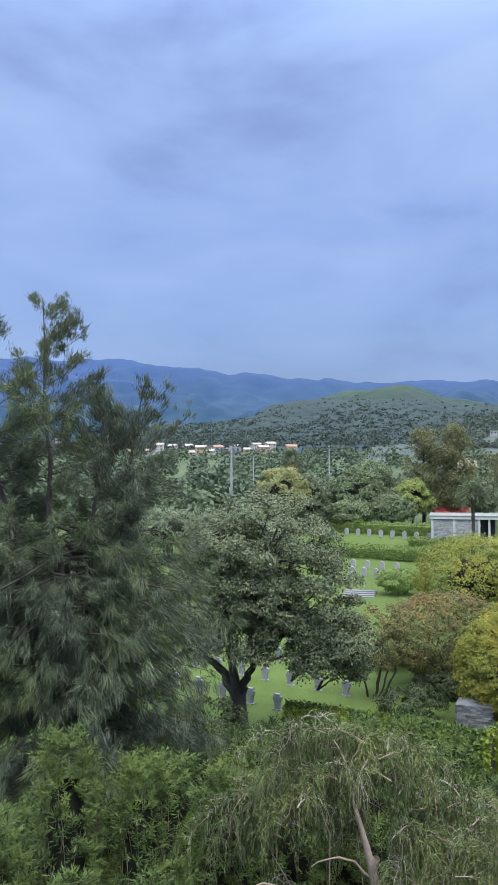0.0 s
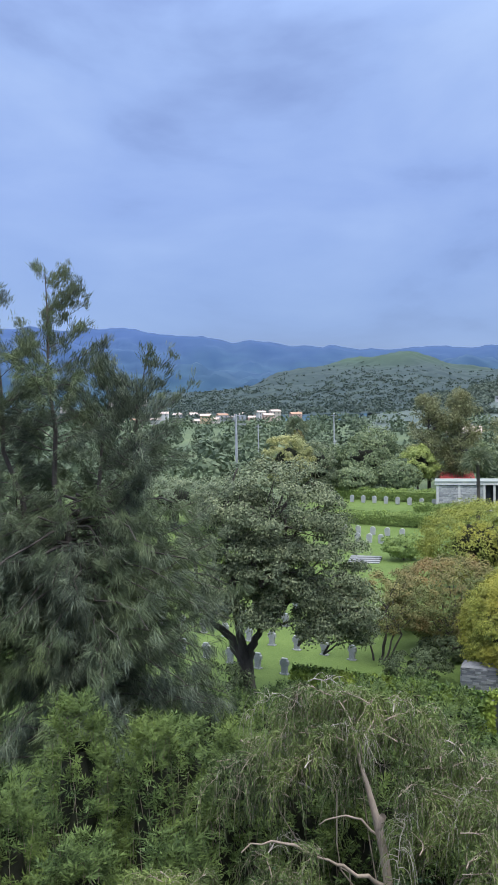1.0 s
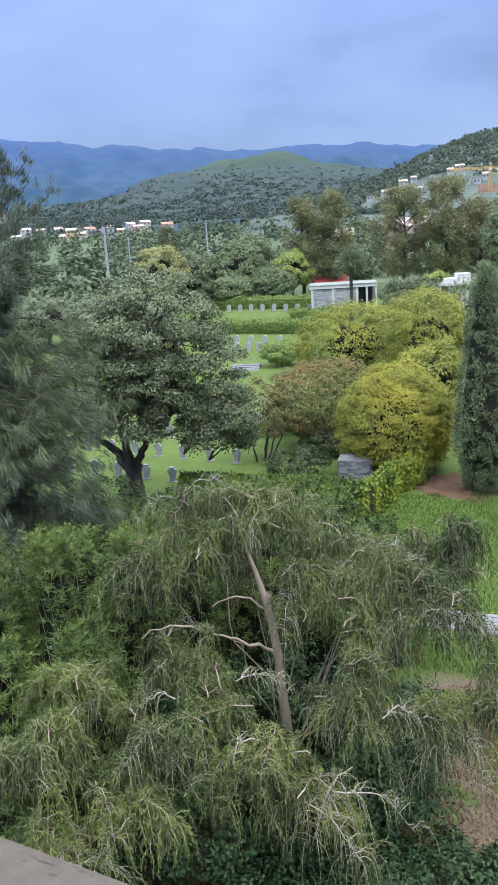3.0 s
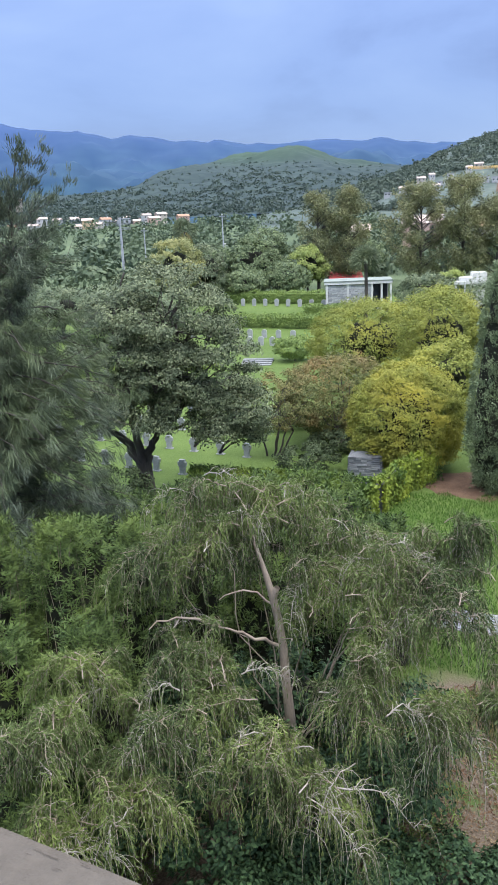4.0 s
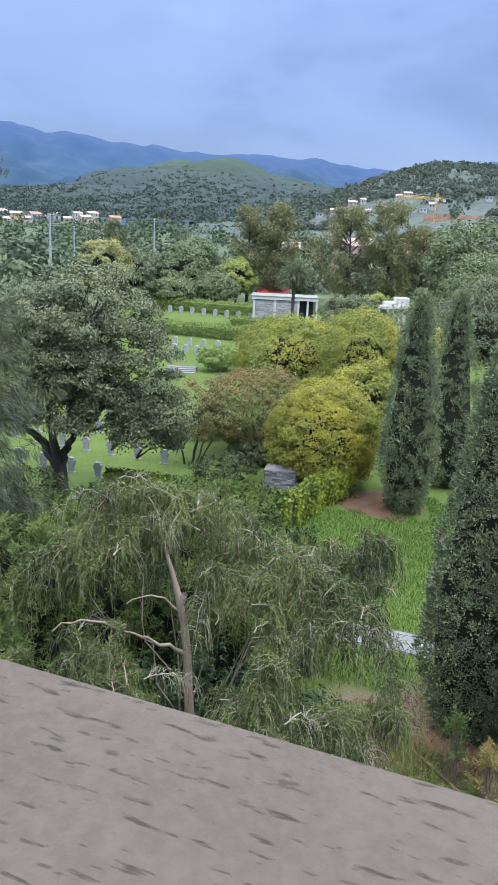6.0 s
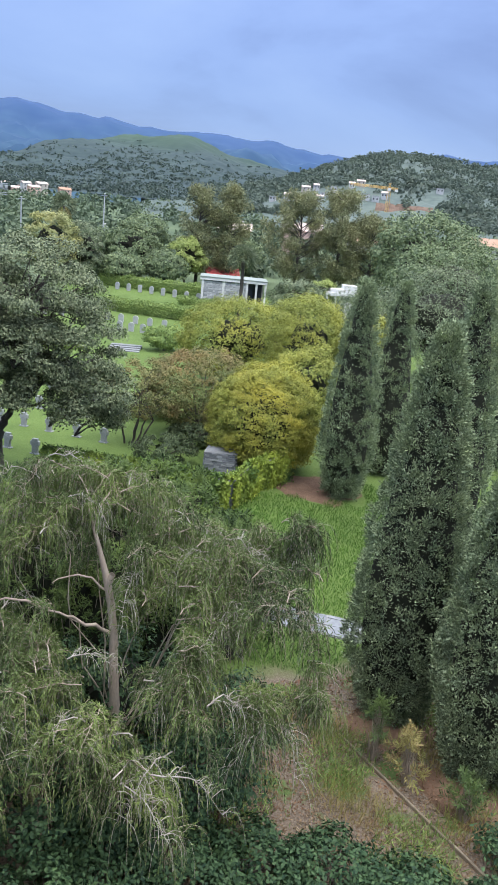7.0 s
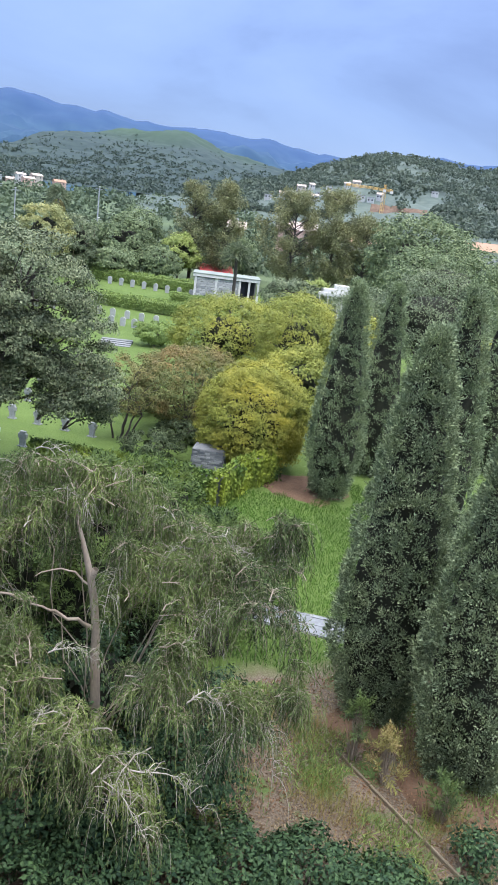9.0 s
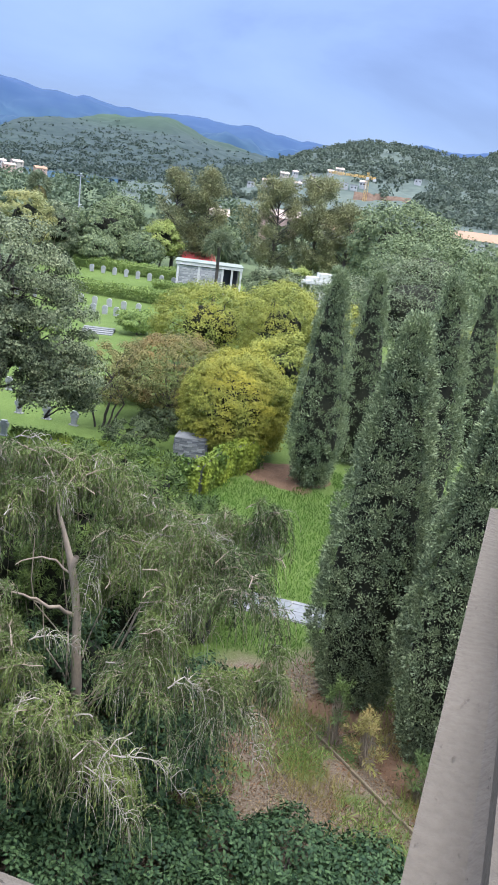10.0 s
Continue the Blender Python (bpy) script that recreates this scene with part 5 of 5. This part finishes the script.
# ---- houses ----
def house(x, y, z, w, d, h, ang, wall, roof, seed, gable=True, label="", rows=2, z_in=1.0):
    """A small house: walls, roof with eaves, windows with sills. z is the ground; the walls go down into the slope by z_in."""
    rng = random.Random(seed)
    top = thing("house", pose(x, y, z, 0, 0, ang), label, "house", "village houses")
    part("wall", box_bm(-w / 2, w / 2, -d / 2, d / 2, -z_in, h, 0.02), wall, top)
    if gable:
        bm = bmesh.new()
        e, r = 0.35, d * 0.24
        a = [bm.verts.new(c) for c in ((-w / 2 - e, -d / 2 - e, h - 0.05), (w / 2 + e, -d / 2 - e, h - 0.05), (w / 2 + e, d / 2 + e, h - 0.05), (-w / 2 - e, d / 2 + e, h - 0.05), (-w / 2 - e, 0, h + r), (w / 2 + e, 0, h + r))]
        for f in ((0, 1, 5, 4), (2, 3, 4, 5), (0, 4, 3), (1, 2, 5), (3, 2, 1, 0)):
            bm.faces.new([a[k] for k in f])
        part("roof", bm, roof, top)
        part("chimney", box_bm(w * 0.2, w * 0.2 + 0.6, -0.3, 0.3, h + r * 0.3, h + r + 0.7), wall, top)
    else:
        part("roof", box_bm(-w / 2 - 0.2, w / 2 + 0.2, -d / 2 - 0.2, d / 2 + 0.2, h, h + 0.3, 0.02), roof, top)
    n = max(2, int(w / 3.2))
    for k in range(n):
        for j in range(rows):
            cx, cz = -w / 2 + (k + 0.5) * w / n, h * (j + 0.5) / rows
            win = part("window", box_bm(cx - 0.42, cx + 0.42, -d / 2 - 0.03, -d / 2 + 0.1, cz - 0.5, cz + 0.5), M_GLASS, top)
            part("sill", box_bm(cx - 0.55, cx + 0.55, -d / 2 - 0.14, -d / 2 + 0.05, cz - 0.62, cz - 0.503), M_WHITE, win)


def hz(az, dist, el):
    """A place by bearing, distance and sight angle from the terrace."""
    return dist * math.sin(radians(az)), dist * math.cos(radians(az)), 11.8 + dist * math.tan(radians(el))


rh = random.Random(77)
VILLAGE = [(-5.6, 0.85), (-5.1, 0.55), (-4.5, 0.95), (-4.2, 0.45), (-3.6, 0.7), (-3.0, 0.55), (-2.4, 0.75), (-1.9, 0.6), (-1.3, 0.8), (-0.7, 0.95), (-0.2, 0.6), (0.4, 0.9), (0.9, 0.7), (1.4, 0.95),
           (-9.6, 0.4), (-8.6, 0.5), (-11.2, 0.3), (-12.5, 0.5), (-7.2, 0.6), (-6.6, 0.9), (-10.4, 0.15), (2.9, 0.72), (9.3, 0.4), (10.2, 0.5), (11.0, 0.45), (-2.8, 1.5), (-3.4, 1.6), (-10.2, 2.2), (-8.0, 2.4), (-13.5, 2.0), (-14.6, 0.6)]
for k, (az, el) in enumerate(VILLAGE):
    dist = rh.uniform(590, 650) if el < 1.2 else rh.uniform(900, 960)
    x, y, z = hz(az, dist, el)
    house(x, y, z - 0.5, rh.uniform(5, 8.5), rh.uniform(5, 7), rh.uniform(3.2, 5.0), rh.uniform(-25, 25), M_WALLS[rh.choice([0, 0, 1, 1, 2, 3])], rh.choice([M_ROOFP, M_TILE, M_ROOFP]), 200 + k,
          True, "cream village house with a clay roof in the valley", 2, 9.0)
for k, (az, el, flat) in enumerate(HILLSIDE):
    x, y, gz, z = SITES[k]
    house(x, y, gz + 0.6, rh.uniform(3.6, 6.2), 5, rh.uniform(2.2, 3.2), -az + rh.uniform(-12, 12), M_WALLS[1 if flat else rh.choice([0, 1])], M_STONEW if flat else M_ROOFP, 300 + k, not flat,
          "white villa on the wooded hillside", 1, 3.0)
# nearer roofs between the trees
for az, el, dist, w, roof, wall, lab in ((23.6, -0.1, 190, 9, M_TILE, M_WALLS[0], "house with an orange tiled roof behind the trees"), (32.6, 0.35, 210, 16, M_TILE, M_WALLS[1], "white house with an orange tiled roof"),
                                         (19.3, 0.2, 200, 9, M_ROOFP, M_WALLS[3], "rose-walled house half hidden by trees"), (14.6, -0.2, 230, 9, M_ROOFP, M_WALLS[1], "white house half hidden by trees")):
    x, y, z = hz(az, dist, el)
    house(x, y, z - 5.2, w, 8, 4.4, -az, wall, roof, int(az * 10), True, lab, 2, 5.0)
x, y, z = hz(14.0, 131, -2.4)
house(x, y, terrain(x, y), 4.6, 5.0, 2.0, -8, M_WALLS[3], M_REDROOF, 401, True, "low house with a bright red roof behind the memorial", 1, 1.0)
# cut terrace of bare earth at the building site
xs, ys, zs = hz(26.0, 500, 1.75)
site = bmesh.new()
bmesh.ops.create_grid(site, x_segments=24, y_segments=10, size=1.0, matrix=Matrix.Diagonal((17, 8, 1, 1)))
for v in site.verts:
    v.co.z = 4.5 * (v.co.y / 8) - 2.0 + noise.fractal(v.co * 0.2, 1.0, 2.0, 3) * 0.9
me = bpy.data.meshes.new("bare_earth")
site.to_mesh(me)
site.free()
me.materials.append(M_EARTH)
ob = new("bare_earth_slope", me)
ob.matrix_basis = pose(xs, ys, zs, 22, 0, -26)
tagged(ob, "cut slope of bare reddish earth on the hillside", "earth", kind="structure")


# ---- crane, masts, poles ----
def lattice(s, a, b, w, bays, r=0.15):
    """A square lattice boom from a to b."""
    a, b = Vector(a), Vector(b)
    d = (b - a).normalized()
    side = d.orthogonal().normalized()
    other = d.cross(side)
    corners = [side * w / 2 + other * w / 2, side * w / 2 - other * w / 2, -side * w / 2 - other * w / 2, -side * w / 2 + other * w / 2]
    for c in corners:
        s.tube([a + c, (a + b) / 2 + c, b + c], r, 4)
    for k in range(bays):
        p, q = a.lerp(b, k / bays), a.lerp(b, (k + 1) / bays)
        for i in range(4):
            s.tube([p + corners[i], (p + q) / 2 + (corners[i] + corners[(i + 1) % 4]) / 2, q + corners[(i + 1) % 4]], r * 0.6, 4)


crane = thing("tower_crane", pose(209, 451.5, 22.0, 0, 0, -25), "yellow tower crane on the hillside building site", "crane")
for nm, a, b, w, n in (("tower", (0, 0, 0), (0, 0, 17.5), 1.5, 9), ("jib", (-0.5, 0, 18.6), (-23, 0, 19.2), 0.9, 14), ("counter_jib", (0.5, 0, 18.6), (5, 0, 18.3), 0.9, 4), ("tower_head", (0, 0, 17.5), (0, 0, 21.5), 0.8, 3)):
    s = Soup()
    lattice(s, a, b, w, n, 0.11)
    part_of(nm, s.mesh(nm, M_CRANE), crane)
part("counterweight", box_bm(3.4, 5.2, -0.7, 0.7, 16.8, 18.2, 0.05), M_WHITE, crane, "pale concrete counterweight")
part("cab", box_bm(-0.9, 0.9, -1.6, -0.5, 17.2, 18.7, 0.05), M_WHITE, crane)
part("footing", box_bm(-2.2, 2.2, -2.2, 2.2, -3.0, 0.6, 0.05), M_MORTAR, crane)

mast = thing("light_mast", pose(-4.6, 184.0, 3.4, 0, 0, 10), "grey steel floodlight mast rising above the trees", "mast")
s = Soup()
s.tube([(0, 0, 0), (0, 0, 6), (0, 0, 12.3)], [0.32, 0.28, 0.22], 10)
part_of("pole", s.mesh("pole", M_STEEL, True), mast)
for z in (9.7, 10.8, 11.9):
    part("crossarm", box_bm(-0.5, 2.3, -0.14, 0.14, z, z + 0.18, 0.02), M_STEEL, mast)
for x in (-0.4, 1.0, 2.0):
    part("floodlight", box_bm(x - 0.3, x + 0.3, -0.32, 0.1, 11.0, 11.75, 0.05), M_STEEL, mast)
part("platform_rail", box_bm(0.4, 2.35, -0.45, -0.36, 10.1, 10.2, 0.02), M_STEEL, mast)
for x, y, h, lab in ((18.2, 186.0, 12.0, "slim grey street pole in the valley"), (0.5, 190.0, 9.5, "slim utility pole among the trees"), (17.5, 176.0, 6.0, "short street lamp post in the valley")):
    pole = thing("utility_pole", pose(x, y, terrain(x, y)), lab, "pole")
    s = Soup()
    s.tube([(0, 0, -0.2), (0, 0, h / 2), (0, 0, h)], [0.17, 0.15, 0.12], 8)
    part_of("shaft", s.mesh("shaft", M_STEEL, True), pole)
    part("crossarm", box_bm(-0.7, 0.7, -0.08, 0.08, h - 0.5, h - 0.32, 0.01), M_STEEL, pole)
    part("lamp_head", box_bm(-0.2, 0.25, -0.45, 0.15, h - 0.05, h + 0.12, 0.03), M_WHITE, pole)


# ---- slate pillar and ivy-covered wall ----
def slate_pillar():
    top = thing("slate_pillar", pose(9.75, 35.7, 0, 0, 0, -22), "squat slate-clad pillar with a hipped slate cap", "pillar")
    w, d, h = 1.45, 1.1, 1.2
    part("core", box_bm(-w / 2 + 0.05, w / 2 - 0.05, -d / 2 + 0.05, d / 2 - 0.05, 0, h), M_MORTAR, top)
    bm = bmesh.new()
    e = 0.06
    a = [bm.verts.new(c) for c in ((-w / 2 - e, -d / 2 - e, h), (w / 2 + e, -d / 2 - e, h), (w / 2 + e, d / 2 + e, h), (-w / 2 - e, d / 2 + e, h), (-w * 0.28, -0.05, h + 0.11), (w * 0.28, -0.05, h + 0.11), (w * 0.28, 0.05, h + 0.11), (-w * 0.28, 0.05, h + 0.11))]
    for f in ((0, 1, 5, 4), (1, 2, 6, 5), (2, 3, 7, 6), (3, 0, 4, 7), (4, 5, 6, 7), (3, 2, 1, 0)):
        bm.faces.new([a[k] for k in f])
    part("cap", bm, M_COPING, top, "grey hipped cap")
    rng = random.Random(3)
    me = bpy.data.meshes.new("slate")
    bm = box_bm(-0.5, 0.5, -0.5, 0.5, -0.5, 0.5, 0.06)
    bm.to_mesh(me)
    bm.free()
    me.materials.append(M_SLATE)
    for row in range(12):
        z = 0.05 + row * 0.098
        for side in range(4):
            run, off = (w, d / 2) if side % 2 == 0 else (d, w / 2)
            x = -run / 2
            while x < run / 2 - 0.05:
                ln = min(rng.uniform(0.18, 0.5), run / 2 - x)
                ob = part_of("slate", me, top)
                ob.matrix_basis = pose(0, 0, 0, 0, 0, 90 * side) @ pose(x + ln / 2, -off + rng.uniform(-0.02, 0.02), z) @ Matrix.Diagonal((ln * 0.97, 0.16, 0.085, 1))
                x += ln


slate_pillar()


def ivy_wall(pts, height, thick, seed, n, label):
    """A low garden wall with a coping, overgrown with ivy."""
    rng = np.random.default_rng(seed)
    top = thing("ivy_wall", Matrix.Identity(4), label, "wall")
    s = Soup()
    for a, b in zip(pts[:-1], pts[1:]):
        a, b = np.array(a, float), np.array(b, float)
        ln = float(np.linalg.norm(b - a))
        m = pose(a[0], a[1], 0, 0, 0, math.degrees(math.atan2(b[1] - a[1], b[0] - a[0])))
        w = part("wall", box_bm(0, ln, -thick / 2, thick / 2, -0.1, height, 0.02), M_COPING, top)
        w.matrix_basis = m
        c = part("coping", box_bm(-0.05, ln + 0.05, -thick / 2 - 0.06, thick / 2 + 0.06, height + 0.003, height + 0.09, 0.02), M_COPING, top, "grey coping stone")
        c.matrix_basis = m
        k = int(n * ln / 6)
        u = rng.uniform(-0.1, ln + 0.1, k)
        cover = 0.5 + 0.5 * np.sin(u * 1.7 + seed)
        v = rng.uniform(0, 1, k)
        z = np.where(v < 0.72, rng.uniform(0.0, height + 0.12, k), height + 0.10 + np.abs(rng.normal(size=k)) * 0.09)
        y = np.where(v < 0.72, -thick / 2 - 0.03 - np.abs(rng.normal(size=k)) * 0.12 * (0.6 + cover), rng.uniform(-thick / 2, thick / 2 * 0.4, k))
        P = np.stack([u, y, z, np.ones(k)], 1) @ np.array(m).T
        D = np.stack([rng.normal(size=k), -0.15 + rng.normal(size=k) * 0.3, rng.normal(size=k) - 0.4, 0 * u], 1) @ np.array(m).T
        O = np.stack([0 * u, np.where(v < 0.72, -1.0, -0.2), np.where(v < 0.72, 0.35, 1.0), 0 * u], 1) @ np.array(m).T
        s.leaves(P[:, :3], D[:, :3], 0.15 * rng.uniform(0.6, 1.3, k), 0.12 * rng.uniform(0.6, 1.3, k), rng, O[:, :3])
    part_of("ivy", s.mesh("ivy", M_IVY), top, "green and yellow ivy leaves")


ivy_wall([(1.5, 34.9), (6.1, 32.6), (8.9, 30.8), (10.3, 32.9), (12.6, 34.8)], 1.3, 0.35, 4, 9000, "low stone garden wall overgrown with ivy")

# ---- path of flagstones ----
path = thing("garden_path", pose(4.0, 24.0, 0.0, 0, 0, -31), "grey flagstone path crossing the lawn", "path", kind="structure")
part("bed", box_bm(0, 16.5, -0.66, 0.66, -0.04, 0.03), M_MORTAR, path)
rp = random.Random(12)
xs0 = 0.05
while xs0 < 16.3:
    wd = rp.uniform(0.45, 0.8)
    y0 = -0.64
    while y0 < 0.5:
        dp = min(rp.uniform(0.35, 0.6), 0.64 - y0)
        bm = bmesh.new()
        j = lambda: rp.uniform(-0.035, 0.035)
        vs = [bm.verts.new((x + j(), y + j(), 0.03)) for x, y in ((xs0 + 0.02, y0 + 0.02), (xs0 + wd - 0.02, y0 + 0.02), (xs0 + wd - 0.02, y0 + dp - 0.02), (xs0 + 0.02, y0 + dp - 0.02))]
        f = bm.faces.new(vs)
        ex = bmesh.ops.extrude_face_region(bm, geom=[f])
        bmesh.ops.translate(bm, vec=(0, 0, rp.uniform(0.02, 0.032)), verts=[v for v in ex["geom"] if isinstance(v, bmesh.types.BMVert)])
        bmesh.ops.recalc_face_normals(bm, faces=list(bm.faces))
        part("flagstone", bm, M_FLAG, path)
        y0 += dp
    xs0 += wd

# ---- bare soil under trees ----
def soil_patch(x, y, r, seed, label):
    bm = bmesh.new()
    c = bm.verts.new((0, 0, 0.05))
    rings = []
    for k, f in enumerate((0.4, 0.75, 1.0)):
        ring = []
        for a in np.linspace(0, 2 * np.pi, 40, endpoint=False):
            q = r * f * (1 + 0.28 * noise.noise(Vector((math.cos(a) * 1.6 + seed, math.sin(a) * 1.6, 0.3))) + 0.08 * noise.noise(Vector((math.cos(a) * 6, math.sin(a) * 6, seed))))
            ring.append(bm.verts.new((q * math.cos(a), q * math.sin(a), (0.045, 0.03, -0.02)[k] + 0.012 * noise.noise(Vector((q * 3, a * 2, seed))))))
        rings.append(ring)
    for i in range(40):
        bm.faces.new((c, rings[0][i], rings[0][(i + 1) % 40]))
        for k in range(2):
            bm.faces.new((rings[k][i], rings[k + 1][i], rings[k + 1][(i + 1) % 40], rings[k][(i + 1) % 40]))
    ob = part("bare_soil", bm, M_SOIL, None)
    ob.matrix_basis = pose(x, y, 0)
    tagged(ob, label, "soil", kind="structure")


M_SOIL = plain_mat("reddish_soil", (0.105, 0.062, 0.040), (0.170, 0.105, 0.070), 1.5, 0.95, 0.8, 14.0, 0.03)
soil_patch(13.9, 33.4, 2.3, 1.0, "bare brown soil below the cypress")
soil_patch(9.3, 15.4, 1.2, 2.0, "reddish bare soil below the cypress")
soil_patch(10.1, 12.7, 1.4, 3.0, "reddish bare soil below the cypress")

# ---- bed edging near the building ----
edge = thing("bed_edging", pose(7.45, 16.9, 0, 0, 0, math.degrees(math.atan2(-6.9, 1.75))), "weathered timber edging of a planting bed", "edging")
for k in range(4):
    b = part("board", box_bm(k * 1.8, k * 1.8 + 1.77, -0.028, 0.028, -0.05, 0.075, 0.01), M_KERB, edge)
    b.matrix_basis = pose(0, 0.015 * (k % 2), 0.005 * k)


# ---- lawn blades, litter, weeds ----
def blades(name, x0, x1, y0, y1, n, mat, label, lo, hi, w, seed, keep=None, lean=0.35):
    rng = np.random.default_rng(seed)
    P = np.stack([rng.uniform(x0, x1, n), rng.uniform(y0, y1, n), np.zeros(n)], 1)
    if keep is not None:
        P = P[keep(P[:, 0], P[:, 1], rng)]
    n = len(P)
    s = Soup()
    D = rng.normal(size=(n, 3)) * lean + np.array([0, 0, 1])
    s.leaves(P, D, rng.uniform(lo, hi, n), w * 1.3, rng)
    tagged(new(name, s.mesh(name, mat)), label, "grass", kind="stuff")


path_y = lambda x: 24.0 - (x - 4.0) * math.tan(radians(31))
blades("lawn_grass", 6, 17, 15.5, 34, 70000, M_BLADE, "lush green lawn grass", 0.09, 0.2, 0.013, 171,
       lambda x, y, r: (y > path_y(x) + 0.8) & (np.hypot(x - 14.6, y - 33.2) > 1.9 + 0.5 * np.sin(x * 3)) & (np.hypot(x - 12.4, y - 36) > 3.4))
blades("verge_grass", 5.5, 13, 14.5, 23, 16000, M_BLADE, "longer rough grass beside the path", 0.1, 0.26, 0.013, 172, lambda x, y, r: (y < path_y(x) - 0.8) & (y > path_y(x) - 3.6))
blades("dry_grass", 5.5, 12.5, 9.5, 17, 15000, M_DRY, "dry straw-coloured grass and weeds", 0.15, 0.6, 0.011, 173,
       lambda x, y, r: r.random(len(x)) < np.clip(np.sin(x * 1.9 + y) * np.cos(y * 1.3 - x * 0.6) * 1.3 + 0.1, 0.02, 1))
blades("green_weeds", 3.0, 12.5, 8.5, 17.5, 32000, M_HEDGE, "green weeds on the bare ground", 0.1, 0.32, 0.02, 174,
       lambda x, y, r: r.random(len(x)) < np.clip(np.sin(x * 1.5 - y * 0.8 + 2) * np.cos(y * 1.1 + x * 0.4) * 1.4, 0, 1), 0.7)


def litter():
    rng = np.random.default_rng(181)
    n = 26000
    P = np.stack([rng.uniform(3.2, 12.5, n), rng.uniform(8.5, 17.8, n), rng.uniform(0.01, 0.04, n)], 1)
    s = Soup()
    D = rng.normal(size=(n, 3)) * np.array([1, 1, 0.25])
    s.leaves(P, D, rng.uniform(0.05, 0.11, n), rng.uniform(0.02, 0.045, n), rng)
    tagged(new("leaf_litter", s.mesh("leaf_litter", M_LITTER)), "brown and straw fallen leaves on bare soil", "leaf litter", kind="stuff")


litter()
for k, (x, y, h, r) in enumerate([(3.2, 11.4, 0.9, 1.2), (4.6, 11.3, 0.9, 1.1), (5.9, 10.9, 0.85, 1.1), (7.2, 10.2, 0.7, 1.0), (1.9, 11.2, 1.1, 1.2), (8.4, 9.6, 0.6, 0.9), (9.5, 10.9, 0.9, 0.6), (0.6, 10.8, 1.3, 1.3), (5.4, 9.6, 0.7, 1.2), (3.6, 9.8, 0.8, 1.3)]):
    tree("undergrowth_shrub", (x, y, 0), (0, 0, h * 0.55), (r, r, h * 0.5), M_UNDER, 190 + k, "low glossy dark green shrub below the building", 4200 if r > 0.7 else 900, (0.105, 0.055), 30, 0.3, 0.03, category="shrub", group="undergrowth")
for k, (x, y, h) in enumerate([(8.3, 14.4, 1.5), (8.7, 13.5, 1.2), (9.4, 12.2, 1.0)]):
    lance_bush((x, y, 0), h, 0.3, 210 + k, "thin yellowish young cane plant on the bank", M_DRY if k == 1 else M_BAM, 700, "young canes", (0.16, 0.022))


# ---- the building that the view is taken from: wall, parapets, terrace ----
tower = pose(0, 0, 0, 0, 0, -35)
TOP = 11.54


def slab(name, x0, x1, y0, y1, z0, z1, label, bevel=0.012, segs=2):
    ob = part(name, box_bm(x0, x1, y0, y1, z0, z1, bevel, None, segs), M_PLASTER, None)
    ob.matrix_basis = tower
    return tagged(ob, label, "wall", kind="structure")


slab("wall_front", -9.0, 0.576, 0.02, 0.27, -0.3, TOP - 0.121, "rendered outer wall of the building")
slab("parapet_front", -9.0, 0.238, -0.10, 0.292, TOP - 0.12, TOP, "worn rendered parapet top with dark pits")
side = slab("parapet_side", 0.0, 0.53, -1.2, 0.4, TOP - 0.08, TOP, "worn rendered side parapet", 0.034, 7)
side.data.materials[0] = M_PLASTER_SIDE
side.matrix_basis = tower @ pose(0.274, 0.6, 0, 0, 0, -2.6)
slab("wall_side", 0.58, 0.78, -0.58, 0.98, -0.3, TOP - 0.081, "rendered projecting wall of the building")
slab("wall_right", 0.784, 6.0, -0.58, -0.30, -0.3, TOP - 0.2, "rendered outer wall of the building")
slab("terrace_floor", -9.0, 6.0, -4.0, -0.62, 10.2, 10.4, "rendered terrace floor")
slab("terrace_floor_edge", -9.0, 0.27, -0.617, 0.016, 10.2, 10.4, "rendered terrace floor along the parapet")
slab("wall_back", -9.0, 6.0, -4.3, -4.01, -0.3, 14.0, "rendered wall behind the terrace")
